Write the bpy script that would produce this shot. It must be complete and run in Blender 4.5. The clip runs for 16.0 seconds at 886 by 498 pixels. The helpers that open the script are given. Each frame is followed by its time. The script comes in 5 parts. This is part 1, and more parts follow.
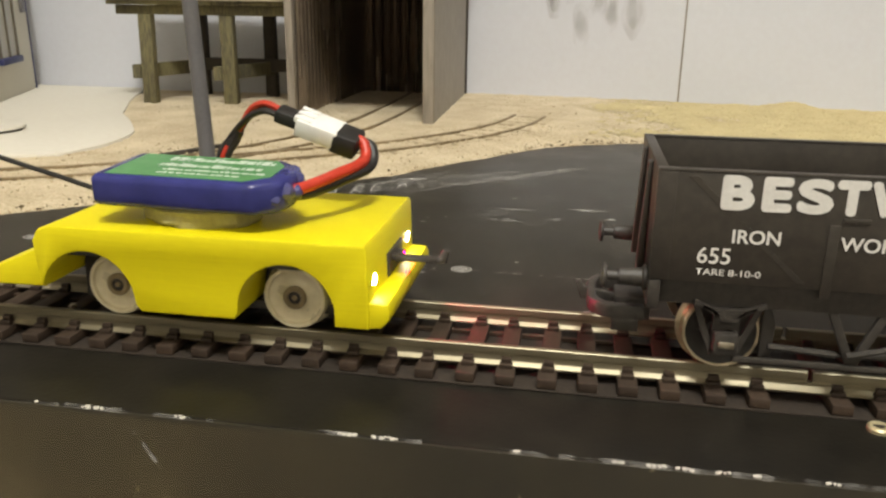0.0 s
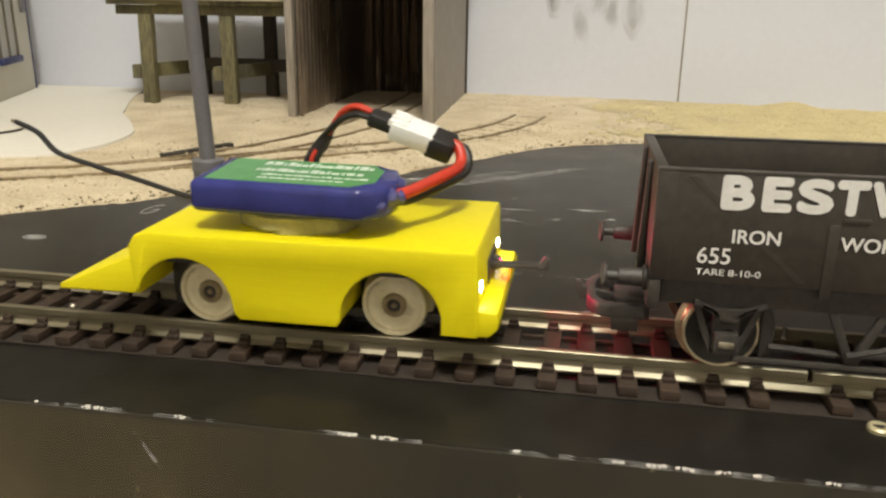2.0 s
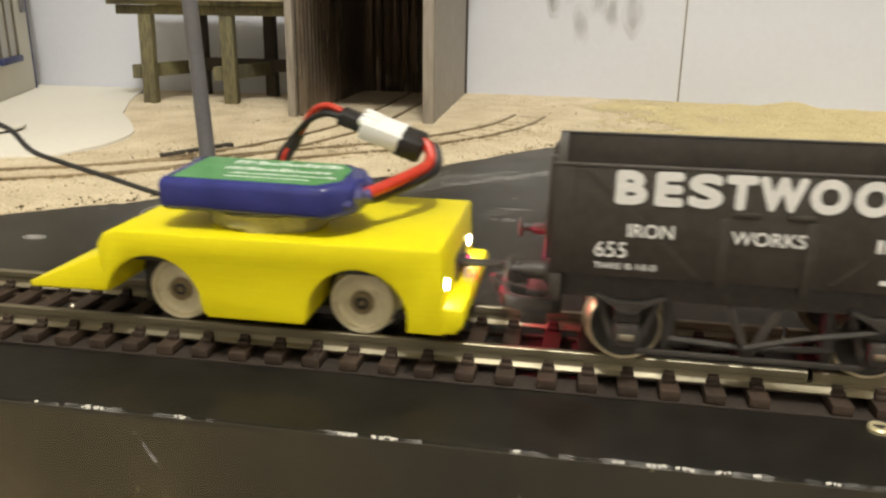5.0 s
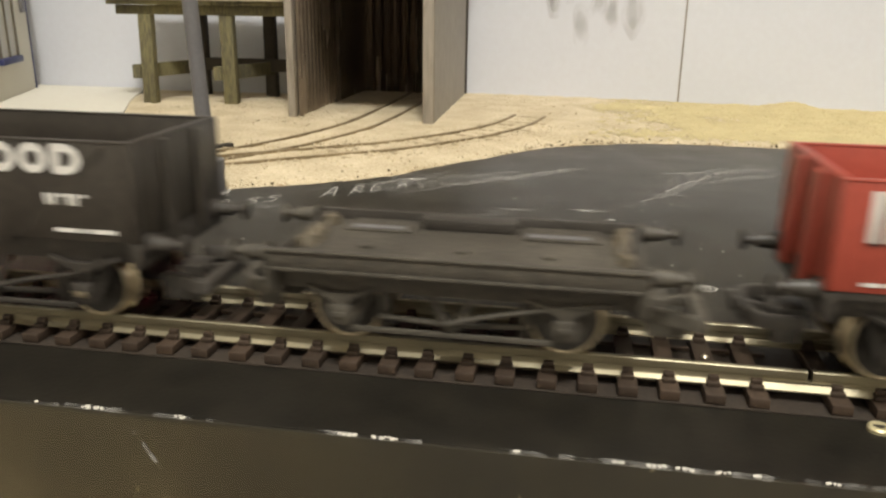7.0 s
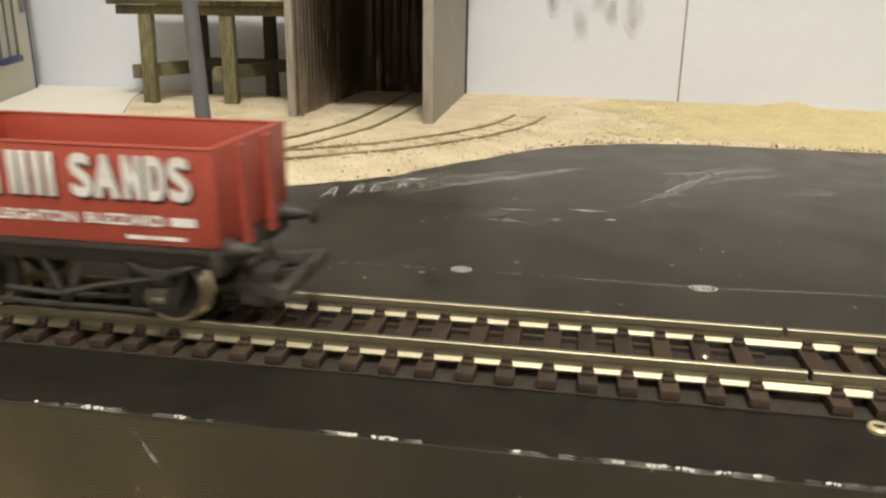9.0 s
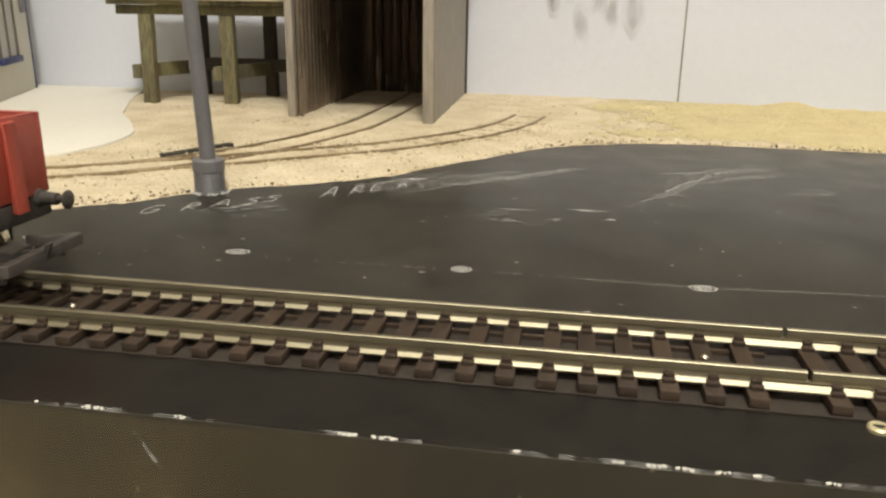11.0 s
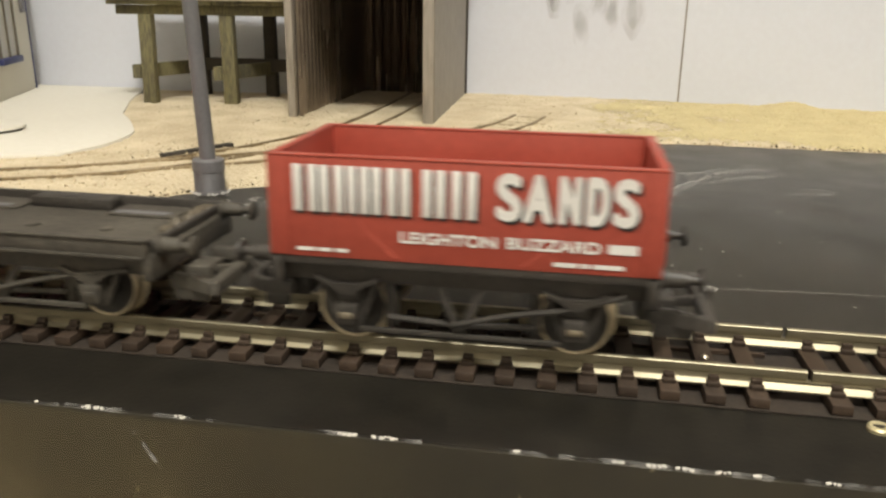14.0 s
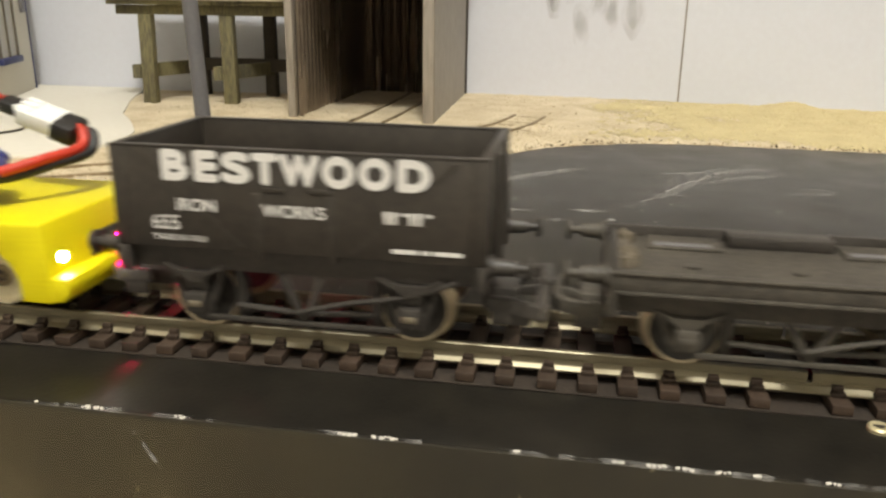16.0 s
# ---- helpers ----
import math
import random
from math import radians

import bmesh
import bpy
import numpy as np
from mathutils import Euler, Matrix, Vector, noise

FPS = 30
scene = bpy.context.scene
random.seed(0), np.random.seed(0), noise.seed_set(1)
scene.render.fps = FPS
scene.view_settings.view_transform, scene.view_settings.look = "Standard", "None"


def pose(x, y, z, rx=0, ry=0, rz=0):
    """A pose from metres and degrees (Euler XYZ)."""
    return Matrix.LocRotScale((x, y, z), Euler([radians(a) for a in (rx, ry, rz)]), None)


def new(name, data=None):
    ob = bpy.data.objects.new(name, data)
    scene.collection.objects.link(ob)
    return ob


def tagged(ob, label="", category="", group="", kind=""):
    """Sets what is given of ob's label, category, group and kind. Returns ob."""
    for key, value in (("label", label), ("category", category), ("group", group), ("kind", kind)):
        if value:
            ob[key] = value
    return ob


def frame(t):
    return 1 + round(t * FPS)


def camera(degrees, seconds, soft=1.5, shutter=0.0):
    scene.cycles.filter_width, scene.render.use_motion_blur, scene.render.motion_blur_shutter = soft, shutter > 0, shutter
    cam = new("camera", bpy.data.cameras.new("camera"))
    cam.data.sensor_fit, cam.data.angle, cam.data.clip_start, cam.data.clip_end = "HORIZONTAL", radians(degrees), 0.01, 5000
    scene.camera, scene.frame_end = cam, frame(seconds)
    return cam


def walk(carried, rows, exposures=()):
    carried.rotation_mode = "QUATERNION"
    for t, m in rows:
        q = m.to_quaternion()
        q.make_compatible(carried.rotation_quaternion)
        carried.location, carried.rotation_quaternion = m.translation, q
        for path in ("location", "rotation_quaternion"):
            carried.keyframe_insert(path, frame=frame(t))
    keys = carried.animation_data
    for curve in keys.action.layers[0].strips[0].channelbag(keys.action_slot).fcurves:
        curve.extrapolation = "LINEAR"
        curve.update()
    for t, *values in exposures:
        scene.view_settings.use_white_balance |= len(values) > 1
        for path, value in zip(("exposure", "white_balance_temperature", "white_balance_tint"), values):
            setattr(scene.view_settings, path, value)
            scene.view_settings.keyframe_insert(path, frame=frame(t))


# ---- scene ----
# One still camera at the edge of a model railway; lengths below are written in millimetres and scaled by MM.
MM = 0.001
cam = camera(58.14, 16.0, soft=2.4, shutter=0.75)
EYE = pose(0.0917, -0.1233, 0.0615, 72.54, -0.73, 9.87)
walk(cam, [(0.0, EYE), (16.0, EYE)], exposures=[(0.0, 0.03), (4.2, 0.03), (6.3, 0.22), (16.0, 0.22)])

# ---- light: one warm ceiling lamp in a pale room ----
world = bpy.data.worlds.new("room_air")
world.use_nodes = True
world.node_tree.nodes["Background"].inputs[0].default_value = (1.0, 0.88, 0.72, 1)
world.node_tree.nodes["Background"].inputs[1].default_value = 0.05
scene.world = world

LAMP_AT = (0.23, -0.54, 1.15)
lamp_data = bpy.data.lights.new("ceiling_light", "POINT")
lamp_data.shadow_soft_size = 0.11
lamp_data.energy, lamp_data.color = 57.0, (1.0, 0.982, 0.915)
lamp_ob = new("ceiling_lamp_light", lamp_data)
lamp_ob.location = LAMP_AT


# ---- materials ----
def material(name, colour, dark=None, rough=0.6, metal=0.0, grain=900.0, blotch=60.0, bump=0.15, spread=0.35,
             stretch=(1, 1, 1), spec=0.5, per_object=0.0, fleck=None, fleck_amount=0.0, fleck_scale=400.0, dust=None, dust_amount=0.0, dust_scale=34.0):
    """Two scales of noise between colour and dark, gloss that varies, fine relief, optional pale flecks and dust."""
    mat = bpy.data.materials.new(name)
    mat.use_nodes = True
    nt = mat.node_tree
    n, l = nt.nodes, nt.links
    bsdf = n["Principled BSDF"]
    tc = n.new("ShaderNodeTexCoord")
    mp = n.new("ShaderNodeMapping")
    mp.inputs["Scale"].default_value = stretch
    l.new(tc.outputs["Object"], mp.inputs["Vector"])
    big, fine = n.new("ShaderNodeTexNoise"), n.new("ShaderNodeTexNoise")
    big.inputs["Scale"].default_value, big.inputs["Detail"].default_value = blotch, 4
    fine.inputs["Scale"].default_value, fine.inputs["Detail"].default_value = grain, 3
    l.new(mp.outputs["Vector"], big.inputs["Vector"])
    l.new(mp.outputs["Vector"], fine.inputs["Vector"])
    add = n.new("ShaderNodeMath")
    add.operation = "ADD"
    l.new(big.outputs["Fac"], add.inputs[0])
    l.new(fine.outputs["Fac"], add.inputs[1])
    rng = n.new("ShaderNodeMapRange")
    rng.inputs["From Min"].default_value, rng.inputs["From Max"].default_value = 1.0 - spread, 1.0 + spread
    l.new(add.outputs[0], rng.inputs["Value"])
    mix = n.new("ShaderNodeMix")
    mix.data_type = "RGBA"
    dark = dark or tuple(c * 0.7 for c in colour)
    mix.inputs["A"].default_value, mix.inputs["B"].default_value = (*dark, 1), (*colour, 1)
    l.new(rng.outputs["Result"], mix.inputs["Factor"])
    out = mix.outputs["Result"]
    if per_object:
        info = n.new("ShaderNodeObjectInfo")
        vr = n.new("ShaderNodeMapRange")
        vr.inputs["To Min"].default_value, vr.inputs["To Max"].default_value = 1 - per_object, 1 + per_object
        l.new(info.outputs["Random"], vr.inputs["Value"])
        hsv = n.new("ShaderNodeHueSaturation")
        l.new(out, hsv.inputs["Color"])
        l.new(vr.outputs["Result"], hsv.inputs["Value"])
        out = hsv.outputs["Color"]
    for tone, amount, scale, soft in ((fleck, fleck_amount, fleck_scale, 0.03), (dust, dust_amount, dust_scale, 0.2)):
        if tone is None:
            continue
        fn = n.new("ShaderNodeTexNoise")
        fn.inputs["Scale"].default_value, fn.inputs["Detail"].default_value = scale, 6
        l.new(mp.outputs["Vector"], fn.inputs["Vector"])
        fr = n.new("ShaderNodeMapRange")
        fr.inputs["From Min"].default_value, fr.inputs["From Max"].default_value = 1 - amount - soft, 1 - amount + soft
        l.new(fn.outputs["Fac"], fr.inputs["Value"])
        fm = n.new("ShaderNodeMix")
        fm.data_type = "RGBA"
        l.new(fr.outputs["Result"], fm.inputs["Factor"])
        l.new(out, fm.inputs["A"])
        fm.inputs["B"].default_value = (*tone, 1)
        out = fm.outputs["Result"]
    l.new(out, bsdf.inputs["Base Color"])
    rr = n.new("ShaderNodeMapRange")
    rr.inputs["To Min"].default_value, rr.inputs["To Max"].default_value = max(0.02, rough - 0.12), min(1.0, rough + 0.12)
    l.new(big.outputs["Fac"], rr.inputs["Value"])
    l.new(rr.outputs["Result"], bsdf.inputs["Roughness"])
    bsdf.inputs["Metallic"].default_value = metal
    bsdf.inputs["Specular IOR Level"].default_value = spec
    if bump:
        bp = n.new("ShaderNodeBump")
        bp.inputs["Strength"].default_value, bp.inputs["Distance"].default_value = bump, 0.0004
        l.new(fine.outputs["Fac"], bp.inputs["Height"])
        l.new(bp.outputs["Normal"], bsdf.inputs["Normal"])
    return mat


def glowing(name, colour, strength):
    mat = bpy.data.materials.new(name)
    mat.use_nodes = True
    bsdf = mat.node_tree.nodes["Principled BSDF"]
    bsdf.inputs["Base Color"].default_value = (*colour, 1)
    bsdf.inputs["Emission Color"].default_value = (*colour, 1)
    bsdf.inputs["Emission Strength"].default_value = strength
    return mat


def chalky(name, cover, scale, stretch, tone=(0.62, 0.60, 0.56), low=0.42, high=0.75):
    """Chalk dust that leaves the board showing between its grains."""
    mat = material(name, tone, tuple(c * 0.75 for c in tone), rough=0.95, bump=0.0)
    nt = mat.node_tree
    n, l = nt.nodes, nt.links
    tc, mp, nz, rng = n.new("ShaderNodeTexCoord"), n.new("ShaderNodeMapping"), n.new("ShaderNodeTexNoise"), n.new("ShaderNodeMapRange")
    mp.inputs["Scale"].default_value = stretch
    nz.inputs["Scale"].default_value, nz.inputs["Detail"].default_value = scale, 5
    l.new(tc.outputs["Object"], mp.inputs["Vector"])
    l.new(mp.outputs["Vector"], nz.inputs["Vector"])
    l.new(nz.outputs["Fac"], rng.inputs["Value"])
    rng.inputs["From Min"].default_value, rng.inputs["From Max"].default_value = low, high
    rng.inputs["To Max"].default_value = cover
    l.new(rng.outputs["Result"], n["Principled BSDF"].inputs["Alpha"])
    return mat


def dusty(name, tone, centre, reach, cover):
    """A tone that thins out from the middle of its patch; used for a painted sheen."""
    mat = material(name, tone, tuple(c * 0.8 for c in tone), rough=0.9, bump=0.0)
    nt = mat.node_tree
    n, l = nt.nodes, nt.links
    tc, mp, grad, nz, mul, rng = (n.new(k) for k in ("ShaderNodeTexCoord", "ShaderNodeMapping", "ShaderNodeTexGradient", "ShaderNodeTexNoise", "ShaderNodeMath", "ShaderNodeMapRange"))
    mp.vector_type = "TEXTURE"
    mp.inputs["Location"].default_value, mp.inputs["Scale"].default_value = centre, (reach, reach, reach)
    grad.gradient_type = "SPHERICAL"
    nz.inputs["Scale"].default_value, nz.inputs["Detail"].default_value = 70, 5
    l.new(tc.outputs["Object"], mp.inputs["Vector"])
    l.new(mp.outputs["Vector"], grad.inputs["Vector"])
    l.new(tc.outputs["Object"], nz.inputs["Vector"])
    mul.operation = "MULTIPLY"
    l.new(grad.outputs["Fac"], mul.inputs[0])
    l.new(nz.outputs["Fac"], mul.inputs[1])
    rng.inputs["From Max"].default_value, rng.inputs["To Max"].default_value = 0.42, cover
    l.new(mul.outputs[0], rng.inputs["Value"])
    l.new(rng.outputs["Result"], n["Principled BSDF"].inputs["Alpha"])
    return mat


M_BOARD = material("black_board_paint", (0.012, 0.0105, 0.0080), (0.007, 0.0062, 0.0050), rough=0.34, spec=0.27, grain=900, blotch=55, bump=0.10,
                   fleck=(0.30, 0.28, 0.25), fleck_amount=0.245, fleck_scale=160, dust=(0.0160, 0.0138, 0.0102), dust_amount=0.47, dust_scale=120.0)
M_FASCIA = material("fascia_paint", (0.026, 0.021, 0.011), (0.011, 0.009, 0.006), rough=0.5, grain=160, blotch=12, spread=0.5, bump=0.12,
                    fleck=(0.16, 0.13, 0.08), fleck_amount=0.27, fleck_scale=330)
M_CHALK = material("chalk", (0.60, 0.58, 0.54), (0.30, 0.29, 0.27), rough=0.95, grain=1500, blotch=500)
M_SCUFF = material("bare_scuff", (0.70, 0.67, 0.60), (0.40, 0.37, 0.32), rough=0.9, grain=1500, blotch=300)
M_SMEAR = chalky("chalk_smear", 0.55, 240, (0.3, 1.4, 1.0))
M_SWEEP = chalky("chalk_sweep", 0.4, 420, (1.0, 1.0, 1.0))
# brown tone painted on for the sheen at the panel's left end
M_PANELSHEEN = dusty("panel_sheen", (0.15, 0.118, 0.060), (-0.015, -0.0238, -0.025), 0.095, 0.62)
M_HAZE = chalky("chalk_haze", 0.085, 45, (1.0, 0.7, 1.0), (0.55, 0.49, 0.40), 0.15, 0.85)
M_SAND = material("fine_sand", (0.62, 0.53, 0.375), (0.43, 0.35, 0.225), rough=0.95, grain=900, blotch=48, bump=0.9, spread=0.24,
                  fleck=(0.22, 0.15, 0.08), fleck_amount=0.25, fleck_scale=260)
M_GRAIN = material("sand_grains", (0.58, 0.48, 0.32), (0.26, 0.18, 0.10), rough=0.95, grain=800, blotch=120, spread=0.2)
M_DARKCRUMB = material("dark_earth", (0.16, 0.12, 0.06), (0.07, 0.055, 0.03), rough=0.95, grain=900, blotch=200)
M_MOSS = material("dry_yellow_scatter", (0.55, 0.465, 0.255), (0.43, 0.355, 0.19), rough=0.95, grain=1200, blotch=60, bump=0.8)
M_SLEEPER = material("brown_plastic_sleeper", (0.045, 0.0265, 0.0150), (0.026, 0.0155, 0.009), rough=0.62, grain=1200, blotch=120, per_object=0.25)
M_CHAIR = material("rail_chair_plastic", (0.046, 0.028, 0.016), (0.028, 0.017, 0.010), rough=0.6)
M_UNDER = material("brown_stained_underlay", (0.032, 0.021, 0.013), (0.016, 0.011, 0.007), rough=0.8, grain=900, blotch=90, bump=0.3)
M_RAIL = material("nickel_silver_rail", (0.37, 0.33, 0.235), (0.24, 0.21, 0.14), rough=0.50, metal=1.0, grain=500, blotch=50, bump=0.05, stretch=(0.15, 1, 1))
M_SANDYSLEEPER = material("sandy_sleeper", (0.46, 0.38, 0.25), (0.22, 0.17, 0.10), rough=0.95, blotch=150, bump=0.6)
M_OLDRAIL = material("tarnished_rail", (0.42, 0.33, 0.20), (0.13, 0.095, 0.055), rough=0.55, metal=0.6, grain=800, blotch=90)
M_WALL = material("white_backdrop_paint", (0.585, 0.60, 0.65), (0.558, 0.566, 0.61), rough=0.8, grain=300, blotch=6, bump=0.03)
M_GREYPATCH = chalky("grey_patch", 0.26, 90, (1, 1, 0.4), (0.36, 0.32, 0.29))
M_CARD = material("cream_card", (0.66, 0.63, 0.555), (0.61, 0.575, 0.49), rough=0.75, grain=300, blotch=12, bump=0.05)
M_ROOM = material("room_paint", (0.78, 0.74, 0.66), rough=0.9, grain=60, blotch=3, bump=0.03)
M_SHEENCUT = material("sheen_cut_taupe", (0.20, 0.175, 0.15), rough=0.9, grain=60, blotch=3, bump=0.03)
M_FLOOR = material("room_floor", (0.22, 0.16, 0.11), rough=0.6, grain=60, blotch=6)
M_YELLOW = material("yellow_printed_plastic", (0.74, 0.64, 0.006), (0.67, 0.57, 0.005), rough=0.46, spec=0.3, grain=700, blotch=40, bump=0.035, stretch=(0.2, 0.2, 3.0))
M_BLUE = material("blue_shrink_wrap", (0.035, 0.040, 0.20), (0.022, 0.026, 0.13), rough=0.20, grain=300, blotch=70, bump=0.25)
M_WRAP = material("glossy_wrap", (0.060, 0.062, 0.20), (0.035, 0.038, 0.13), rough=0.14, spec=0.8, grain=500, blotch=120, bump=0.2)
M_GREEN = material("green_label", (0.10, 0.30, 0.10), (0.06, 0.22, 0.07), rough=0.25, grain=400, blotch=60, bump=0.05)
M_PRINT = material("pale_label_print", (0.62, 0.68, 0.60), (0.45, 0.55, 0.44), rough=0.3)
M_TAPE = material("yellowed_foam_tape", (0.42, 0.38, 0.16), (0.26, 0.24, 0.10), rough=0.7, blotch=200)
M_REDWIRE = material("red_silicone_wire", (0.55, 0.045, 0.02), (0.40, 0.03, 0.015), rough=0.4, blotch=200)
M_BLACKWIRE = material("black_silicone_wire", (0.018, 0.016, 0.015), rough=0.45, blotch=200)
M_NYLON = material("white_nylon", (0.78, 0.77, 0.74), (0.70, 0.69, 0.66), rough=0.45, blotch=200)
M_WHEEL = material("turned_nickel_wheel", (0.88, 0.80, 0.57), (0.74, 0.65, 0.43), rough=0.30, metal=0.12, grain=900, blotch=150, bump=0.08)
M_BRASS = material("dull_axle_bush", (0.36, 0.28, 0.16), rough=0.35, metal=0.5)
M_BLACK = material("black_wagon_plastic", (0.048, 0.040, 0.031), (0.025, 0.021, 0.017), rough=0.42, grain=700, blotch=60, bump=0.12)
M_FRAME = material("underframe_plastic", (0.056, 0.048, 0.040), (0.024, 0.0205, 0.017), rough=0.5, grain=900, blotch=90, bump=0.2)
M_OLDFRAME = material("dusty_underframe", (0.090, 0.078, 0.060), (0.034, 0.029, 0.023), rough=0.62, grain=700, blotch=70, bump=0.3)
M_GLUE = material("dried_brown_glue", (0.13, 0.105, 0.07), (0.06, 0.048, 0.032), rough=0.6, blotch=200, bump=0.6)
M_WAGONRED = material("red_wagon_plastic", (0.37, 0.066, 0.041), (0.29, 0.049, 0.031), rough=0.45, grain=600, blotch=40, bump=0.10)
M_LETTER = material("printed_white", (0.72, 0.70, 0.66), (0.60, 0.58, 0.54), rough=0.6, grain=1500, blotch=300)
M_LETTERSHADE = material("printed_black", (0.02, 0.016, 0.014), rough=0.6)
M_STEELWHEEL = material("blackened_wheel", (0.045, 0.040, 0.035), (0.025, 0.022, 0.02), rough=0.45, metal=0.3)
M_TYRE = material("bright_tyre", (0.72, 0.63, 0.46), (0.50, 0.42, 0.29), rough=0.30, metal=1.0)
M_POST = material("grey_post_plastic", (0.145, 0.138, 0.140), (0.115, 0.110, 0.112), rough=0.5, grain=900, blotch=60)
M_PIT = material("weathered_pit_timber", (0.19, 0.165, 0.075), (0.075, 0.066, 0.040), rough=0.9, grain=900, blotch=45, bump=0.6, stretch=(1, 1, 0.2), spread=0.25)
M_DARKTIMBERSHADE = material("dark_timber_and_shade", (0.060, 0.048, 0.034), (0.026, 0.021, 0.016), rough=0.9, grain=900, blotch=60, bump=0.5)
M_GREYTIMBER = material("grey_sheeted_timber", (0.33, 0.29, 0.24), (0.17, 0.145, 0.115), rough=0.9, grain=500, blotch=50, bump=0.3, stretch=(1, 1, 0.12), spread=0.3)
M_GREYCARD = material("grey_card", (0.30, 0.275, 0.24), (0.20, 0.18, 0.155), rough=0.6, grain=300, blotch=25, bump=0.06, stretch=(1, 1, 0.5))
M_TIN = material("corrugated_iron", (0.36, 0.30, 0.24), (0.085, 0.065, 0.05), rough=0.26, metal=0.85, grain=500, blotch=60, bump=0.1, stretch=(1, 1, 0.15), spread=0.55)
M_STONE = material("rough_slab", (0.55, 0.49, 0.38), (0.36, 0.31, 0.23), rough=0.95, blotch=90, bump=0.8)
M_RENDER = material("building_card", (0.60, 0.57, 0.48), (0.54, 0.51, 0.43), rough=0.8, blotch=30, bump=0.1)
M_WINFRAME = material("window_brown", (0.13, 0.11, 0.075), rough=0.6, blotch=120)
M_SILL = material("blue_sill", (0.030, 0.035, 0.12), (0.022, 0.026, 0.09), rough=0.5, blotch=120)
M_GLASS = material("printed_pane", (0.40, 0.38, 0.33), (0.34, 0.32, 0.27), rough=0.12, blotch=40, bump=0.0)
M_SCREW = material("screw_steel", (0.55, 0.50, 0.40), (0.35, 0.30, 0.22), rough=0.35, metal=1.0, blotch=300)
M_SCREWHEAD = material("pale_brass_screw", (0.78, 0.70, 0.46), (0.55, 0.48, 0.28), rough=0.4, metal=0.6, blotch=300)
M_LEDWHITE = glowing("white_led", (1.0, 0.88, 0.82), 130.0)
M_LEDRED = glowing("red_led", (1.0, 0.0, 0.08), 3400.0)
M_LAMPGLOW = glowing("lamp_cap", (1.0, 0.95, 0.86), 1.0)


# ---- mesh helpers (millimetres in, metres out) ----
def box(bm, x0, x1, y0, y1, z0, z1, bevel=0.0, m=None):
    vs = [bm.verts.new(Vector((x, y, z)) * MM) for x in (x0, x1) for y in (y0, y1) for z in (z0, z1)]
    fs = [bm.faces.new([vs[i] for i in q]) for q in ((0, 1, 3, 2), (4, 6, 7, 5), (0, 4, 5, 1), (2, 3, 7, 6), (0, 2, 6, 4), (1, 5, 7, 3))]
    if m is not None:
        bmesh.ops.transform(bm, matrix=m, verts=vs)
    if bevel:
        es = list({e for f in fs for e in f.edges})
        bmesh.ops.bevel(bm, geom=es, offset=bevel * MM, segments=2, affect="EDGES", profile=0.5)
    return bm


def rod(bm, a, b, r0, r1=None, seg=16, caps=True):
    """A round bar from a to b."""
    a, b = Vector(a) * MM, Vector(b) * MM
    q = (b - a).to_track_quat("Z", "Y")
    m = Matrix.Translation((a + b) / 2) @ q.to_matrix().to_4x4()
    bmesh.ops.create_cone(bm, cap_ends=caps, segments=seg, radius1=r0 * MM, radius2=(r0 if r1 is None else r1) * MM, depth=(b - a).length, matrix=m)
    return bm


def lathe(bm, profile, centre=(0, 0, 0), axis="y", seg=40):
    """Turn (radius, along) pairs round an axis."""
    rings = []
    for r, h in profile:
        ring = []
        for i in range(seg):
            a = 2 * math.pi * i / seg
            p = {"y": (r * math.cos(a), h, r * math.sin(a)), "z": (r * math.cos(a), r * math.sin(a), h), "x": (h, r * math.cos(a), r * math.sin(a))}[axis]
            ring.append(bm.verts.new((Vector(p) + Vector(centre)) * MM))
        rings.append(ring)
    for p, q in zip(rings, rings[1:]):
        for i in range(seg):
            bm.faces.new((p[i], p[(i + 1) % seg], q[(i + 1) % seg], q[i]))
    bm.faces.new(rings[0])
    bm.faces.new(rings[-1])
    bmesh.ops.recalc_face_normals(bm, faces=bm.faces)
    return bm


def prism(bm, outline, y0, y1, bevel=0.0):
    """A side view (x, z) carried from y0 to y1."""
    a = [bm.verts.new(Vector((x, y0, z)) * MM) for x, z in outline]
    b = [bm.verts.new(Vector((x, y1, z)) * MM) for x, z in outline]
    k = len(a)
    fs = [bm.faces.new(a), bm.faces.new(b[::-1])]
    fs += [bm.faces.new((a[i], b[i], b[(i + 1) % k], a[(i + 1) % k])) for i in range(k)]
    bmesh.ops.recalc_face_normals(bm, faces=fs)
    if bevel:
        es = [e for f in fs[:2] for e in f.edges]
        bmesh.ops.bevel(bm, geom=es, offset=bevel * MM, segments=2, affect="EDGES", profile=0.5)
    return bm


def slab(bm, outline, z0, z1, bevel=0.0):
    """A plan (x, y) carried from z0 to z1."""
    a = [bm.verts.new(Vector((x, y, z0)) * MM) for x, y in outline]
    b = [bm.verts.new(Vector((x, y, z1)) * MM) for x, y in outline]
    k = len(a)
    fs = [bm.faces.new(a), bm.faces.new(b[::-1])]
    fs += [bm.faces.new((a[i], b[i], b[(i + 1) % k], a[(i + 1) % k])) for i in range(k)]
    bmesh.ops.recalc_face_normals(bm, faces=fs)
    if bevel:
        bmesh.ops.bevel(bm, geom=list(fs[1].edges), offset=bevel * MM, segments=2, affect="EDGES", profile=0.5)
    return bm


